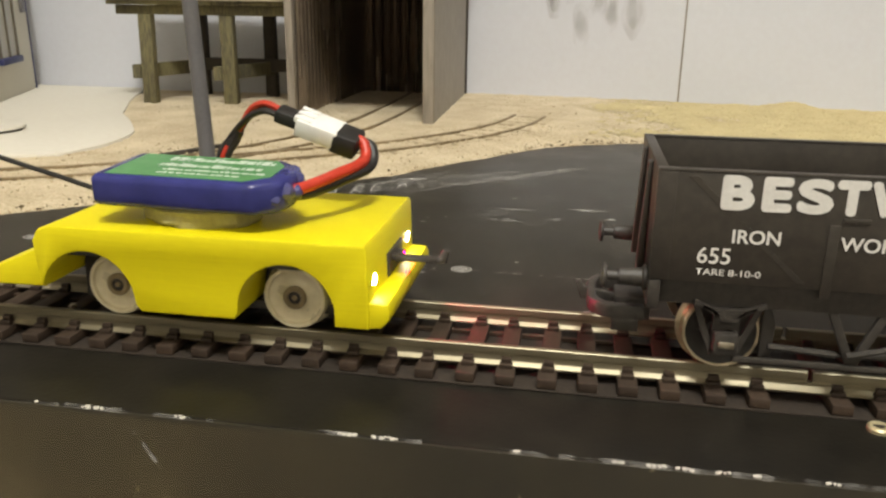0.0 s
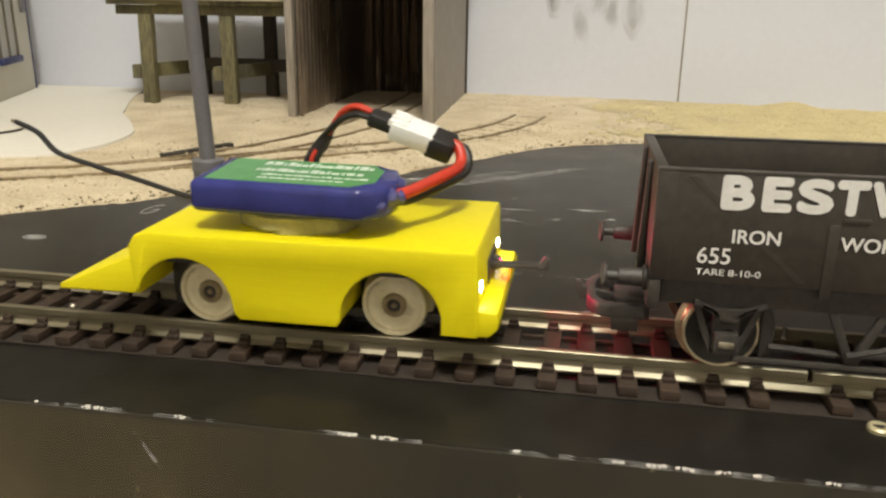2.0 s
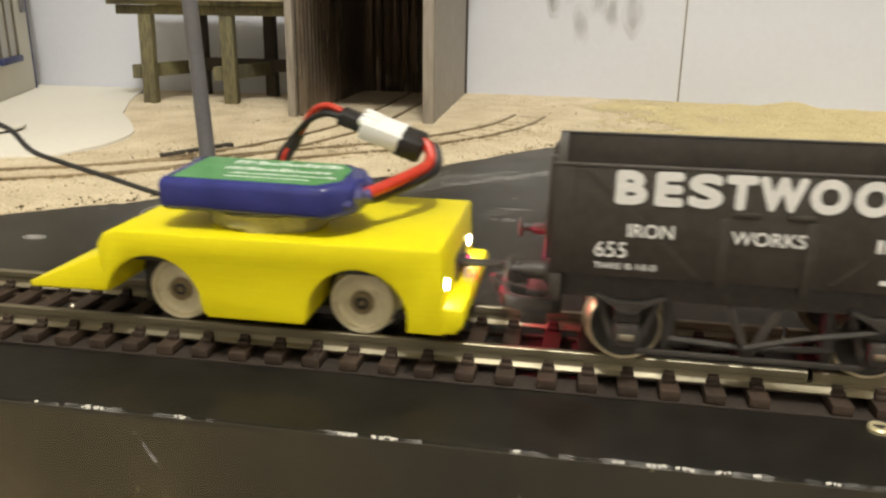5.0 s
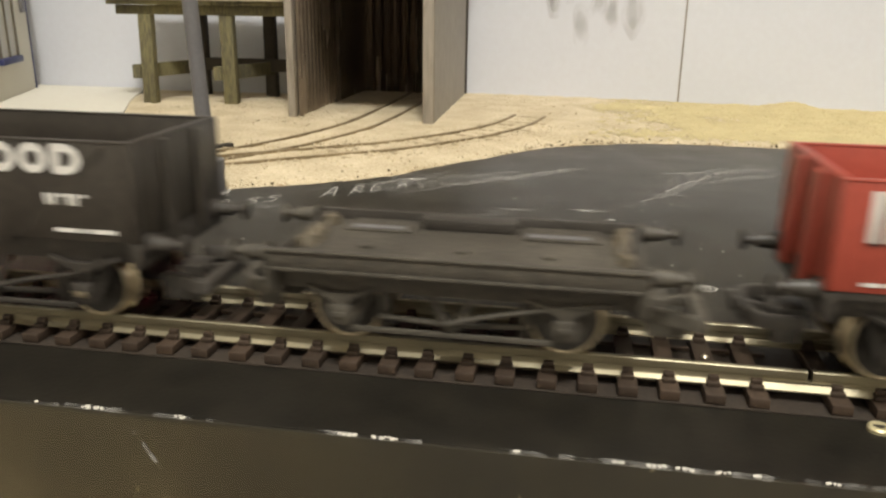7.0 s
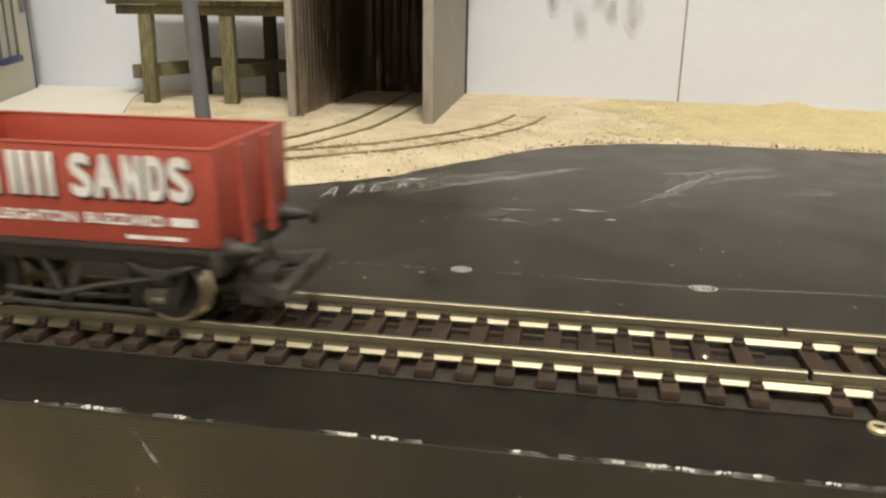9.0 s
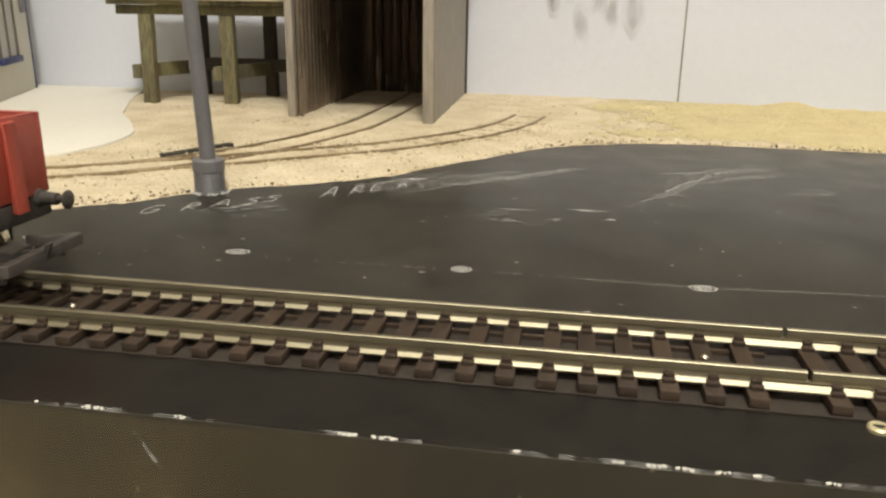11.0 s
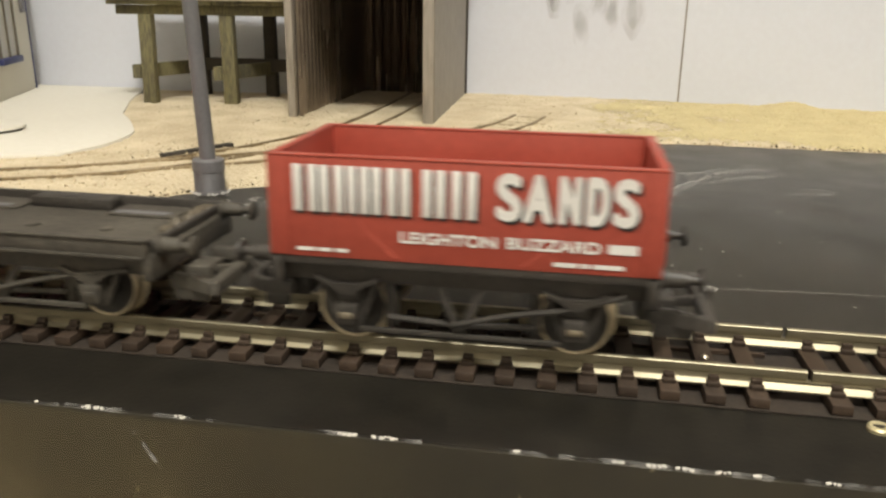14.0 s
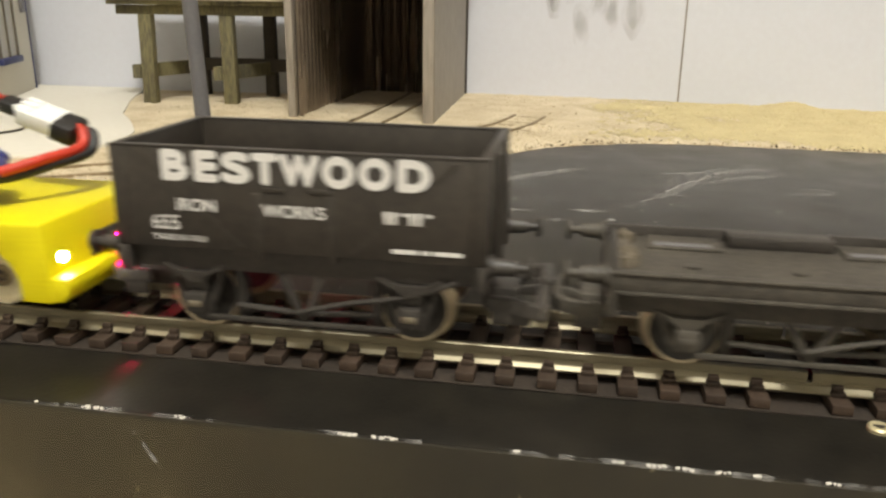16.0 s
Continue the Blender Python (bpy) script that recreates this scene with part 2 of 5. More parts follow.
def smooth_line(points, per=8):
    """Catmull-Rom through the points."""
    ps = [Vector(p) for p in points]
    ps = [2 * ps[0] - ps[1]] + ps + [2 * ps[-1] - ps[-2]]
    out = []
    for i in range(1, len(ps) - 2):
        a, b, c, d = ps[i - 1:i + 3]
        for k in range(per):
            t = k / per
            out.append(0.5 * (2 * b + (c - a) * t + (2 * a - 5 * b + 4 * c - d) * t * t + (3 * b - a - 3 * c + d) * t ** 3))
    return out + [ps[-2]]


def tube(bm, points, r, seg=10, per=8, flat=1.0):
    """A wire along a smooth line; flat under 1 squashes it in z."""
    line = smooth_line(points, per) if per > 1 else [Vector(p) for p in points]
    rings = []
    for i, p in enumerate(line):
        d = (line[min(i + 1, len(line) - 1)] - line[max(i - 1, 0)]).normalized()
        side = d.cross(Vector((0, 0, 1)))
        side = side.normalized() if side.length > 1e-4 else Vector((1, 0, 0))
        up = side.cross(d)
        rings.append([bm.verts.new((p + (side * math.cos(a) + up * math.sin(a) * flat) * r) * MM) for a in (2 * math.pi * k / seg for k in range(seg))])
    for p, q in zip(rings, rings[1:]):
        for i in range(seg):
            bm.faces.new((p[i], p[(i + 1) % seg], q[(i + 1) % seg], q[i]))
    bm.faces.new(rings[0][::-1])
    bm.faces.new(rings[-1])
    bmesh.ops.recalc_face_normals(bm, faces=bm.faces)
    return bm


def mesh_of(name, bm, mat, angle=35):
    me = bpy.data.meshes.new(name)
    bm.to_mesh(me)
    bm.free()
    me.materials.append(mat)
    me.polygons.foreach_set("use_smooth", [True] * len(me.polygons))
    me.set_sharp_from_angle(angle=radians(angle))
    return me


def part(name, bm, mat, parent=None, label="", at=None):
    ob = new(name, mesh_of(name, bm, mat))
    if parent is not None:
        ob.parent = parent
    if at is not None:
        ob.location = Vector(at) * MM
    return tagged(ob, label)


def thing(name, label, category, group="", at=(0, 0, 0)):
    ob = new(name)
    ob.empty_display_size = 0.005
    ob.location = Vector(at) * MM
    return tagged(ob, label, category, group)


def B():
    return bmesh.new()


def lettering(name, words, size, width, at, mat, parent, label="", depth=0.06, bold=0.0, shear=0.0, heavy=0.0):
    """Words in the built-in font, upright on a side that faces -y; width: metres are fitted to that many millimetres."""
    cu = bpy.data.curves.new(name, "FONT")
    cu.body, cu.size, cu.extrude, cu.offset, cu.shear = words, 1.0, 0.0, bold, shear
    tmp = bpy.data.objects.new(name, cu)
    scene.collection.objects.link(tmp)
    bpy.context.view_layer.update()
    me = bpy.data.meshes.new_from_object(tmp)
    scene.collection.objects.unlink(tmp)
    bpy.data.objects.remove(tmp)
    co = np.array([v.co[:] for v in me.vertices])
    lo, hi = co.min(0), co.max(0)
    for v in me.vertices:
        x = heavy + (v.co.x - lo[0]) / (hi[0] - lo[0]) * (width - 2 * heavy)
        z = heavy + (v.co.y - lo[1]) / (hi[1] - lo[1]) * (size - 2 * heavy)
        v.co = Vector((at[0] + x, at[1] - depth, at[2] + z)) * MM
    if heavy:
        # thicker strokes: the same outline laid over itself a little to each side
        bm = bmesh.new()
        for k, (dx, dz) in enumerate(((0, 0), (1, 0), (-1, 0), (0, 1), (0, -1), (0.7, 0.7), (-0.7, 0.7), (0.7, -0.7), (-0.7, -0.7))):
            first = len(bm.verts)
            bm.from_mesh(me)
            bm.verts.ensure_lookup_table()
            bmesh.ops.translate(bm, verts=bm.verts[first:], vec=Vector((dx * heavy, -0.003 * k, dz * heavy)) * MM)
        bm.to_mesh(me)
        bm.free()
    me.materials.append(mat)
    ob = new(name, me)
    ob.parent = parent
    return tagged(ob, label)


# ---- track positions over time ----
def along(keys, t):
    """A smooth run through (seconds, mm) rows, with no overshoot."""
    ts, xs = [k[0] for k in keys], [k[1] for k in keys]
    n = len(ts)
    d = [(xs[i + 1] - xs[i]) / (ts[i + 1] - ts[i]) for i in range(n - 1)]
    s = [0.0] * n
    for i in range(1, n - 1):
        if d[i - 1] * d[i] > 0:
            s[i] = 2 * d[i - 1] * d[i] / (d[i - 1] + d[i])
    s[0], s[-1] = d[0], d[-1]
    i = min(max(sum(1 for k in ts if k <= t) - 1, 0), n - 2)
    h = ts[i + 1] - ts[i]
    u = (t - ts[i]) / h
    return ((2 * u ** 3 - 3 * u * u + 1) * xs[i] + (u ** 3 - 2 * u * u + u) * h * s[i]
            + (3 * u * u - 2 * u ** 3) * xs[i + 1] + (u ** 3 - u * u) * h * s[i + 1])


# travel of the yellow locomotive from its first place
LOCO = [(0, -0.1), (0.5, 2.5), (1, 6.0), (1.5, 12.2), (2, 17.7), (2.5, 25.7), (3, 30.2), (3.5, 31.4), (4, 31.5), (4.3, 31.4), (4.9, 15.5),
        (5.6, -15.0), (6.3, -64.2), (6.5, -78.6), (7, -118.3), (7.5, -160.5), (8, -200.5), (8.5, -238.9), (9, -273.8), (9.2, -285.8),
        (10.2, -324.0), (10.9, -328.0), (11.4, -326.5), (12, -314.8), (12.5, -281.2), (13, -247.2), (13.5, -220.7), (14, -195.4), (14.5, -167.6),
        (15, -125.0), (15.5, -85.8), (16, -57.2)]
# left end of the black wagon
BLACK = [(0, 103.3), (2.95, 103.3), (3.3, 104.2), (3.6, 104.5), (4.3, 104.5), (4.95, 90.0), (5.6, 60.0), (6.3, 12.4), (6.5, -2.0), (7, -41.7),
         (7.5, -83.9), (8, -123.9), (8.5, -162.3), (9, -197.2), (9.2, -209.2), (10.2, -247.0), (10.9, -250.5), (11.4, -250.0), (12, -239.3),
         (12.5, -206.2), (13, -172.3), (13.5, -145.9), (14, -120.6), (14.5, -92.8), (15, -51.3), (15.5, -12.2), (16, 16.7)]
# left end of the bare chassis
FLAT = [(0, 184.2), (2.95, 184.2), (3.3, 185.0), (4.4, 185.2), (5.0, 173.0), (5.6, 143.7), (6.3, 96.1), (6.5, 81.7), (7, 42.0), (7.5, -0.2), (8, -40.2),
        (8.5, -78.6), (9, -113.5), (9.2, -125.5), (10.2, -163.0), (10.9, -166.6), (11.5, -166.3), (12, -158.4), (12.5, -125.5), (13, -91.6),
        (13.5, -65.2), (14, -39.9), (14.5, -12.1), (15, 29.4), (15.5, 68.5), (16, 97.4)]
# left end of the red wagon
RED = [(0, 267.5), (3, 267.5), (3.4, 268.4), (4.5, 268.6), (5.05, 258.0), (5.6, 230.0), (6.3, 182.5), (6.5, 168.1), (7, 128.4), (7.5, 86.2), (8, 46.2),
       (8.5, 7.8), (9, -27.1), (9.2, -39.1), (10.2, -77.0), (10.9, -80.2), (11.6, -80.0), (12, -75.0), (12.5, -42.1), (13, -8.2),
       (13.5, 18.2), (14, 43.5), (14.5, 71.3), (15, 112.8), (15.5, 151.9), (16, 180.8)]


# ---- room and layout structure ----
def room():
    # the unseen north wall is kept dark to cut the board's sheen
    for name, b in (("wall_north", (-1500, 1700, 470, 520, -900, 1500)), ("wall_south", (-1500, 1700, -1650, -1600, -900, 1500)),
                    ("wall_west", (-1550, -1500, -1600, 520, -900, 1500)), ("wall_east", (1700, 1750, -1600, 520, -900, 1500))):
        tagged(part(name, box(B(), *b), M_SHEENCUT if name == "wall_north" else M_ROOM), "unseen taupe room wall, dark to cut sheen on the board" if name == "wall_north" else "plain pale painted room wall", "wall", kind="structure")
    tagged(part("floor", box(B(), -1500, 1700, -1600, 470, -950, -900), M_FLOOR), "brown floor of the room", "floor", kind="structure")
    tagged(part("ceiling", box(B(), -1500, 1700, -1600, 470, 1500, 1550), M_ROOM), "plain pale ceiling", "ceiling", kind="structure")
    lamp = thing("ceiling_lamp", "round white bulb lamp hanging from the ceiling, lit", "lamp")
    x, y, z = (v * 1000 for v in LAMP_AT)
    part("cap", lathe(B(), [(20, z + 135), (38, z + 125), (42, z + 118), (30, z + 114)], (x, y, 0), "z", 40), M_LAMPGLOW, lamp, "pale lamp cap")
    part("stem", rod(B(), (x, y, z + 135), (x, y, 1500), 8), M_NYLON, lamp)


def board():
    ob = part("ground", box(B(), -420, 520, -23.2, 440, -18, 0, 0.5), M_BOARD)
    tagged(ob, "black painted baseboard with chalk marks and scuffs", "baseboard", kind="structure")
    ob = part("plinth", box(B(), -420, 520, -22.9, 440, -900, -18.2), M_FASCIA)
    tagged(ob, "plain dark painted base under the baseboard", "plinth", kind="structure")
    ob = part("fascia_panel", box(B(), -420, 520, -23.75, -23.22, -900, -0.12, 0.15), M_FASCIA)
    tagged(ob, "brownish painted front panel with worn top edge", "fascia", kind="structure")
    turn = Matrix.Translation(Vector((19, 402, 0)) * MM) @ Matrix.Rotation(-math.atan(0.125), 4, "Z") @ Matrix.Translation(Vector((-19, -416, 0)) * MM)
    ob = part("backdrop_wall", box(B(), -62, 520, 416, 422, -5, 150, m=turn), M_WALL)
    tagged(ob, "white painted backdrop board with a joint", "backdrop", kind="structure")
    ob = part("backdrop_seam", box(B(), 150.0, 150.9, 415.5, 415.95, 0, 150, m=turn), M_GREYTIMBER)
    tagged(ob, "thin grey joint in the backdrop", "trim", kind="structure")
    # faint grey patches near the top of the backdrop, two layers each
    for k, (x, z, w, hgt) in enumerate(((72, 62, 5, 12), (89, 46, 5, 13), (97, 62, 5, 12), (120, 58, 6, 15), (107, 54, 4, 9), (81, 68, 7, 8))):
        bm = B()
        for j in range(2):
            g = 1.15 - 0.4 * j
            pts = [(x + g * w * math.cos(a) * (1 + 0.2 * math.sin(3 * a + k)), z + g * hgt * math.sin(a) * (1 + 0.15 * math.cos(2 * a + k))) for a in (math.tau * i / 28 for i in range(28))]
            bm.faces.new([bm.verts.new(turn @ (Vector((px, 415.9 - 0.02 * k - 0.15 * j, pz)) * MM)) for px, pz in pts])
        tagged(part("wall_grey_patch", bm, M_GREYPATCH), "faint grey patch on the white backdrop", "smudge", "smudges")
    ob = part("backdrop_wall_left", box(B(), -420, -60, 364, 370, -5, 150), M_WALL)
    tagged(ob, "white painted backdrop board", "backdrop", kind="structure")


def wall_y(x):
    """Where the turned backdrop meets the sand."""
    return 402 - 0.125 * (x - 19)


EDGE = ((-420, -90), (-160, 20), (-72, 75), (-42, 99), (-23, 119), (4, 135), (26, 153), (43, 178), (63, 205), (78, 224), (111, 243), (148, 248), (225, 245), (520, 242))


def sand_edge(x):
    xs, ys = [p[0] for p in EDGE], [p[1] for p in EDGE]
    y = float(np.interp(x, xs, ys))
    return y + 2.2 * noise.noise((x * 0.10, 3.1, 0)) + 1.2 * noise.noise((x * 0.45, 1.7, 0)) + 0.5 * noise.noise((x * 1.6, 0.3, 0))


def sand_height(x, y, inside):
    """Height of the sand; inside is the way from its front edge."""
    h = 2.2 * (1 - math.exp(-max(inside, 0) / 5.0))
    rough = 0.5 * noise.noise((x * 0.10, y * 0.10, 0)) + 0.42 * noise.noise((x * 0.42, y * 0.42, 4)) + 0.30 * noise.noise((x * 1.1, y * 1.1, 8))
    back = max(0.0, min(1.0, (y - wall_y(x) + 40) / 40))
    bank = 0.7 * back * max(0.0, min(1.0, (x - 15) / 40)) + 3.2 * math.exp(-((x - 212) / 11) ** 2) * max(0.0, min(1.0, (y - wall_y(x) + 55) / 40))
    bank += 1.3 * math.exp(-((x + 105) / 38) ** 2 - ((y - 315) / 40) ** 2)
    return h + rough * min(1.0, 0.3 + inside / 4) + bank * (1 + 0.35 * noise.noise((x * 0.08, y * 0.05, 2)))


def sand():
    nx, ny = 640, 230
    co, faces = [], []
    for i in range(nx):
        x = -300 + 620 * (i / (nx - 1))
        y0 = sand_edge(x)
        for j in range(ny):
            v = (j / (ny - 1)) ** 1.7
            y = y0 + (wall_y(x) + 2 - y0) * v
            z = sand_height(x, y, y - y0) if j else -0.3
            co.append((x * MM, y * MM, z * MM))
    for i in range(nx - 1):
        for j in range(ny - 1):
            a = i * ny + j
            faces.append((a, a + ny, a + ny + 1, a + 1))
    me = bpy.data.meshes.new("sand")
    me.from_pydata(co, [], faces)
    me.materials.append(M_SAND)
    me.polygons.foreach_set("use_smooth", [True] * len(me.polygons))
    tagged(new("sand", me), "pale yellow sand spread over the rear of the board", "sand", kind="structure")
    # the yellow scatter lies in patches with a ragged outline
    co, faces, seen = [], [], {}
    def corner(i, j):
        if (i, j) not in seen:
            x, y = 60 + i * 0.9, 236 + j * 0.9
            seen[(i, j)] = len(co)
            co.append((x * MM, y * MM, (sand_height(x, y, y - sand_edge(x)) + 0.22 + 0.25 * noise.noise((x * 1.7, y * 1.7, 5))) * MM))
        return seen[(i, j)]
    for i in range(278):
        for j in range(190):
            x, y = 60.45 + i * 0.9, 236.45 + j * 0.9
            d = y - sand_edge(x)
            lush = (x - 120) / 90 + 0.9 * noise.noise((x * 0.03, y * 0.03, 7)) + 0.6 * noise.noise((x * 0.2, y * 0.2, 2)) + 0.35 * noise.noise((x * 0.9, y * 0.9, 3))
            if 1.0 < d and y < wall_y(x) + 1 and lush + min(0.0, (d - 12) / 12) > 0:
                faces.append((corner(i, j), corner(i + 1, j), corner(i + 1, j + 1), corner(i, j + 1)))
    me = bpy.data.meshes.new("scatter_mat")
    me.from_pydata(co, [], faces)
    me.materials.append(M_MOSS)
    tagged(new("scatter_mat", me), "dry yellow scatter lying in ragged patches on sand", "scatter", kind="stuff")
    rnd = random.Random(4)
    for name, mat, count, pick, size, label in (
            ("sand_grains", M_GRAIN, 1500, lambda: (rnd.uniform(-200, 300), rnd.expovariate(1 / 2.0)), (0.12, 0.6), "loose sand crumbs along the edge of the sand"),
            ("scatter_clumps", M_MOSS, 7000, lambda: (rnd.triangular(100, 300, 270), rnd.triangular(6, 150, 100)), (0.2, 0.75), "yellowish scatter clumps by the backdrop"),
            ("gravel_bits", M_GRAIN, 700, lambda: (rnd.uniform(-220, 90), rnd.uniform(0, 220)), (0.2, 0.8), "small stones strewn on the sand"),
            ("brown_litter", M_DARKCRUMB, 520, lambda: rnd.choice((lambda: (rnd.gauss(-63, 9), rnd.gauss(92, 10)), lambda: (rnd.gauss(-8, 9), rnd.gauss(66, 6)), lambda: (rnd.gauss(-48, 14), rnd.gauss(175, 12)), lambda: (rnd.gauss(52, 18), rnd.gauss(40, 6)), lambda: (rnd.gauss(-95, 18), rnd.gauss(235, 14))))(), (0.15, 0.6), "brown litter strewn over the sand"),
            ("dark_crumbs", M_DARKCRUMB, 330, lambda: (rnd.choice((rnd.gauss(95, 14), rnd.gauss(200, 20), rnd.uniform(-70, 230), rnd.gauss(-45, 14))), rnd.expovariate(1 / 1.6)), (0.25, 0.9), "dark earthy crumbs along the edge of the sand"),
            ("sand_lumps", M_SAND, 1300, lambda: (rnd.uniform(-160, 80), rnd.triangular(2, 110, 38)), (0.3, 1.1), "sand lumps heaped over the buried track")):
        bm = B()
        for _ in range(count):
            x, d = pick()
            y = sand_edge(x) + d - (0.8 if name == "sand_grains" else -0.6 if name == "dark_crumbs" else 0)
            if y > wall_y(x) - 1 or (x < -100 and y > 150 and name == "gravel_bits"):
                continue
            r = rnd.uniform(*size) * rnd.uniform(0.5, 1)
            m = Matrix.LocRotScale(Vector((x, y, max(0.0, sand_height(x, y, y - sand_edge(x))) + r * 0.25)) * MM, Euler((rnd.random() * 3, rnd.random() * 3, 0)), Vector((1, rnd.uniform(0.6, 1), rnd.uniform(0.5, 0.9))) * r * MM)
            ring = [bm.verts.new(m @ Vector(v)) for v in ((1, 0, 0), (0, 1, 0), (-1, 0, 0), (0, -1, 0), (0, 0, 1), (0, 0, -1))]
            for a in range(4):
                bm.faces.new((ring[a], ring[(a + 1) % 4], ring[4]))
                bm.faces.new((ring[(a + 1) % 4], ring[a], ring[5]))
        tagged(part(name, bm, mat), label, "scatter", kind="stuff")


# ---- front track ----
SLEEPERS = [-11.7 + 6.695 * n for n in range(-20, 21)] + [134.6 + 6.4 * n for n in range(0, 24)]
RAIL_HALF = ((-1.12, 0), (1.12, 0), (1.12, 0.25), (0.42, 0.8), (0.34, 1.1), (0.34, 1.95), (0.60, 2.15), (0.60, 3.25), (0.45, 3.4), (-0.45, 3.4), (-0.60, 3.25), (-0.60, 2.15), (-0.34, 1.95), (-0.34, 1.1), (-0.42, 0.8), (-1.12, 0.25))


def rail(bm, line, z):
    """The rail's section carried along a plan line of (x, y)."""
    rings = []
    for i, (x, y) in enumerate(line):
        a, b = line[max(i - 1, 0)], line[min(i + 1, len(line) - 1)]
        d = Vector((b[0] - a[0], b[1] - a[1])).normalized()
        rings.append([bm.verts.new(Vector((x - d.y * s, y + d.x * s, z + h)) * MM) for s, h in RAIL_HALF])
    k = len(RAIL_HALF)
    for p, q in zip(rings, rings[1:]):
        for i in range(k):
            bm.faces.new((p[i], p[(i + 1) % k], q[(i + 1) % k], q[i]))
    bm.faces.new(rings[0])
    bm.faces.new(rings[-1])
    bmesh.ops.recalc_face_normals(bm, faces=bm.faces)
    return bm


def wedge(bm, x0, x1, y):
    """A rail joiner with sloping flanks."""
    sec = ((-1.5, 2.25), (-1.5, 2.5), (-0.64, 3.3), (-0.64, 3.7), (0.64, 3.7), (0.64, 3.3), (1.5, 2.5), (1.5, 2.25))
    a, b = ([bm.verts.new(Vector((x, y + s, z)) * MM) for s, z in sec] for x in (x0, x1))
    fs = [bm.faces.new(a), bm.faces.new(b[::-1])] + [bm.faces.new((a[i], b[i], b[(i + 1) % 8], a[(i + 1) % 8])) for i in range(8)]
    bmesh.ops.recalc_face_normals(bm, faces=fs)
    return bm


def front_track():
    tr = thing("railway_track", "model railway track with bright rails on dark brown sleepers", "track")
    for y in (0.55, 18.15):
        for x0, x1 in ((-200, 129.9), (130.7, 480)):
            part("rail", rail(B(), [(x0, y), (x1, y)], 2.2), M_RAIL, tr, "nickel silver rail")
        part("fishplate", wedge(B(), 122.6, 139.5, y), M_RAIL, tr, "bright metal rail joiner")
    part("underlay", box(B(), -200, 480, -4.45, 23.2, 0.02, 0.4, 0.15), M_UNDER, tr, "thin dark underlay strip")
    bm = box(B(), -1.6, 1.6, -4.2, 22.9, 0.5, 2.2, 0.18)
    sleeper_me = mesh_of("sleeper", bm, M_SLEEPER)
    bm = box(B(), -1.1, 1.1, 0.32, 2.0, 2.15, 3.0, 0.2)
    box(bm, -0.85, 0.85, 0.3, 1.25, 2.9, 3.8, 0.15)
    chair_me = mesh_of("rail_chair", bm, M_CHAIR)
    rnd = random.Random(9)
    for x in SLEEPERS:
        s = new("sleeper", sleeper_me)
        s.parent, s.location = tr, Vector((x + rnd.uniform(-0.25, 0.25), 0, 0)) * MM
        s.rotation_euler.z = radians(rnd.uniform(-0.8, 0.8))
        for y in (0.55, 18.15):
            for turn in (0, 180):
                c = new("rail_chair", chair_me)
                c.parent, c.location, c.rotation_euler.z = s, (0, y * MM, 0), radians(turn)
    # sleeper webs under the rails, and spikes
    part("sleeper_web", box(B(), -198, 127, 2.0, 3.1, 0.55, 1.2), M_SLEEPER, tr)
    part("sleeper_web", box(B(), -198, 127, 15.6, 16.7, 0.55, 1.2), M_SLEEPER, tr)
    for x, y in ((-4.8 - 0.2, 9.3), (115.6, 9.5)):
        part("track_pin", lathe(B(), [(0.3, 2.1), (0.75, 2.3), (0.75, 2.6), (0.4, 2.9)], (x, y, 0), "z", 14), M_SCREW, tr, "small steel track pin")
    scr = thing("wood_screw", "countersunk steel screw in the black board", "screw")
    part("head", lathe(B(), [(1.7, -0.1), (1.75, 0.5), (1.45, 0.85), (0.75, 0.8), (0.65, 0.45)], (139.1, -6.7, 0), "z", 24), M_SCREWHEAD, scr)
    part("slot", box(B(), 138.2, 140.0, -6.9, -6.5, 0.4, 0.84), M_FRAME, scr, "dark cross slot")


# ---- narrow track in the sand ----
def offset_line(line, s):
    out = []
    for i, p in enumerate(line):
        a, b = line[max(i - 1, 0)], line[min(i + 1, len(line) - 1)]
        d = Vector((b[0] - a[0], b[1] - a[1])).normalized()
        out.append((p[0] - d.y * s, p[1] + d.x * s))
    return out


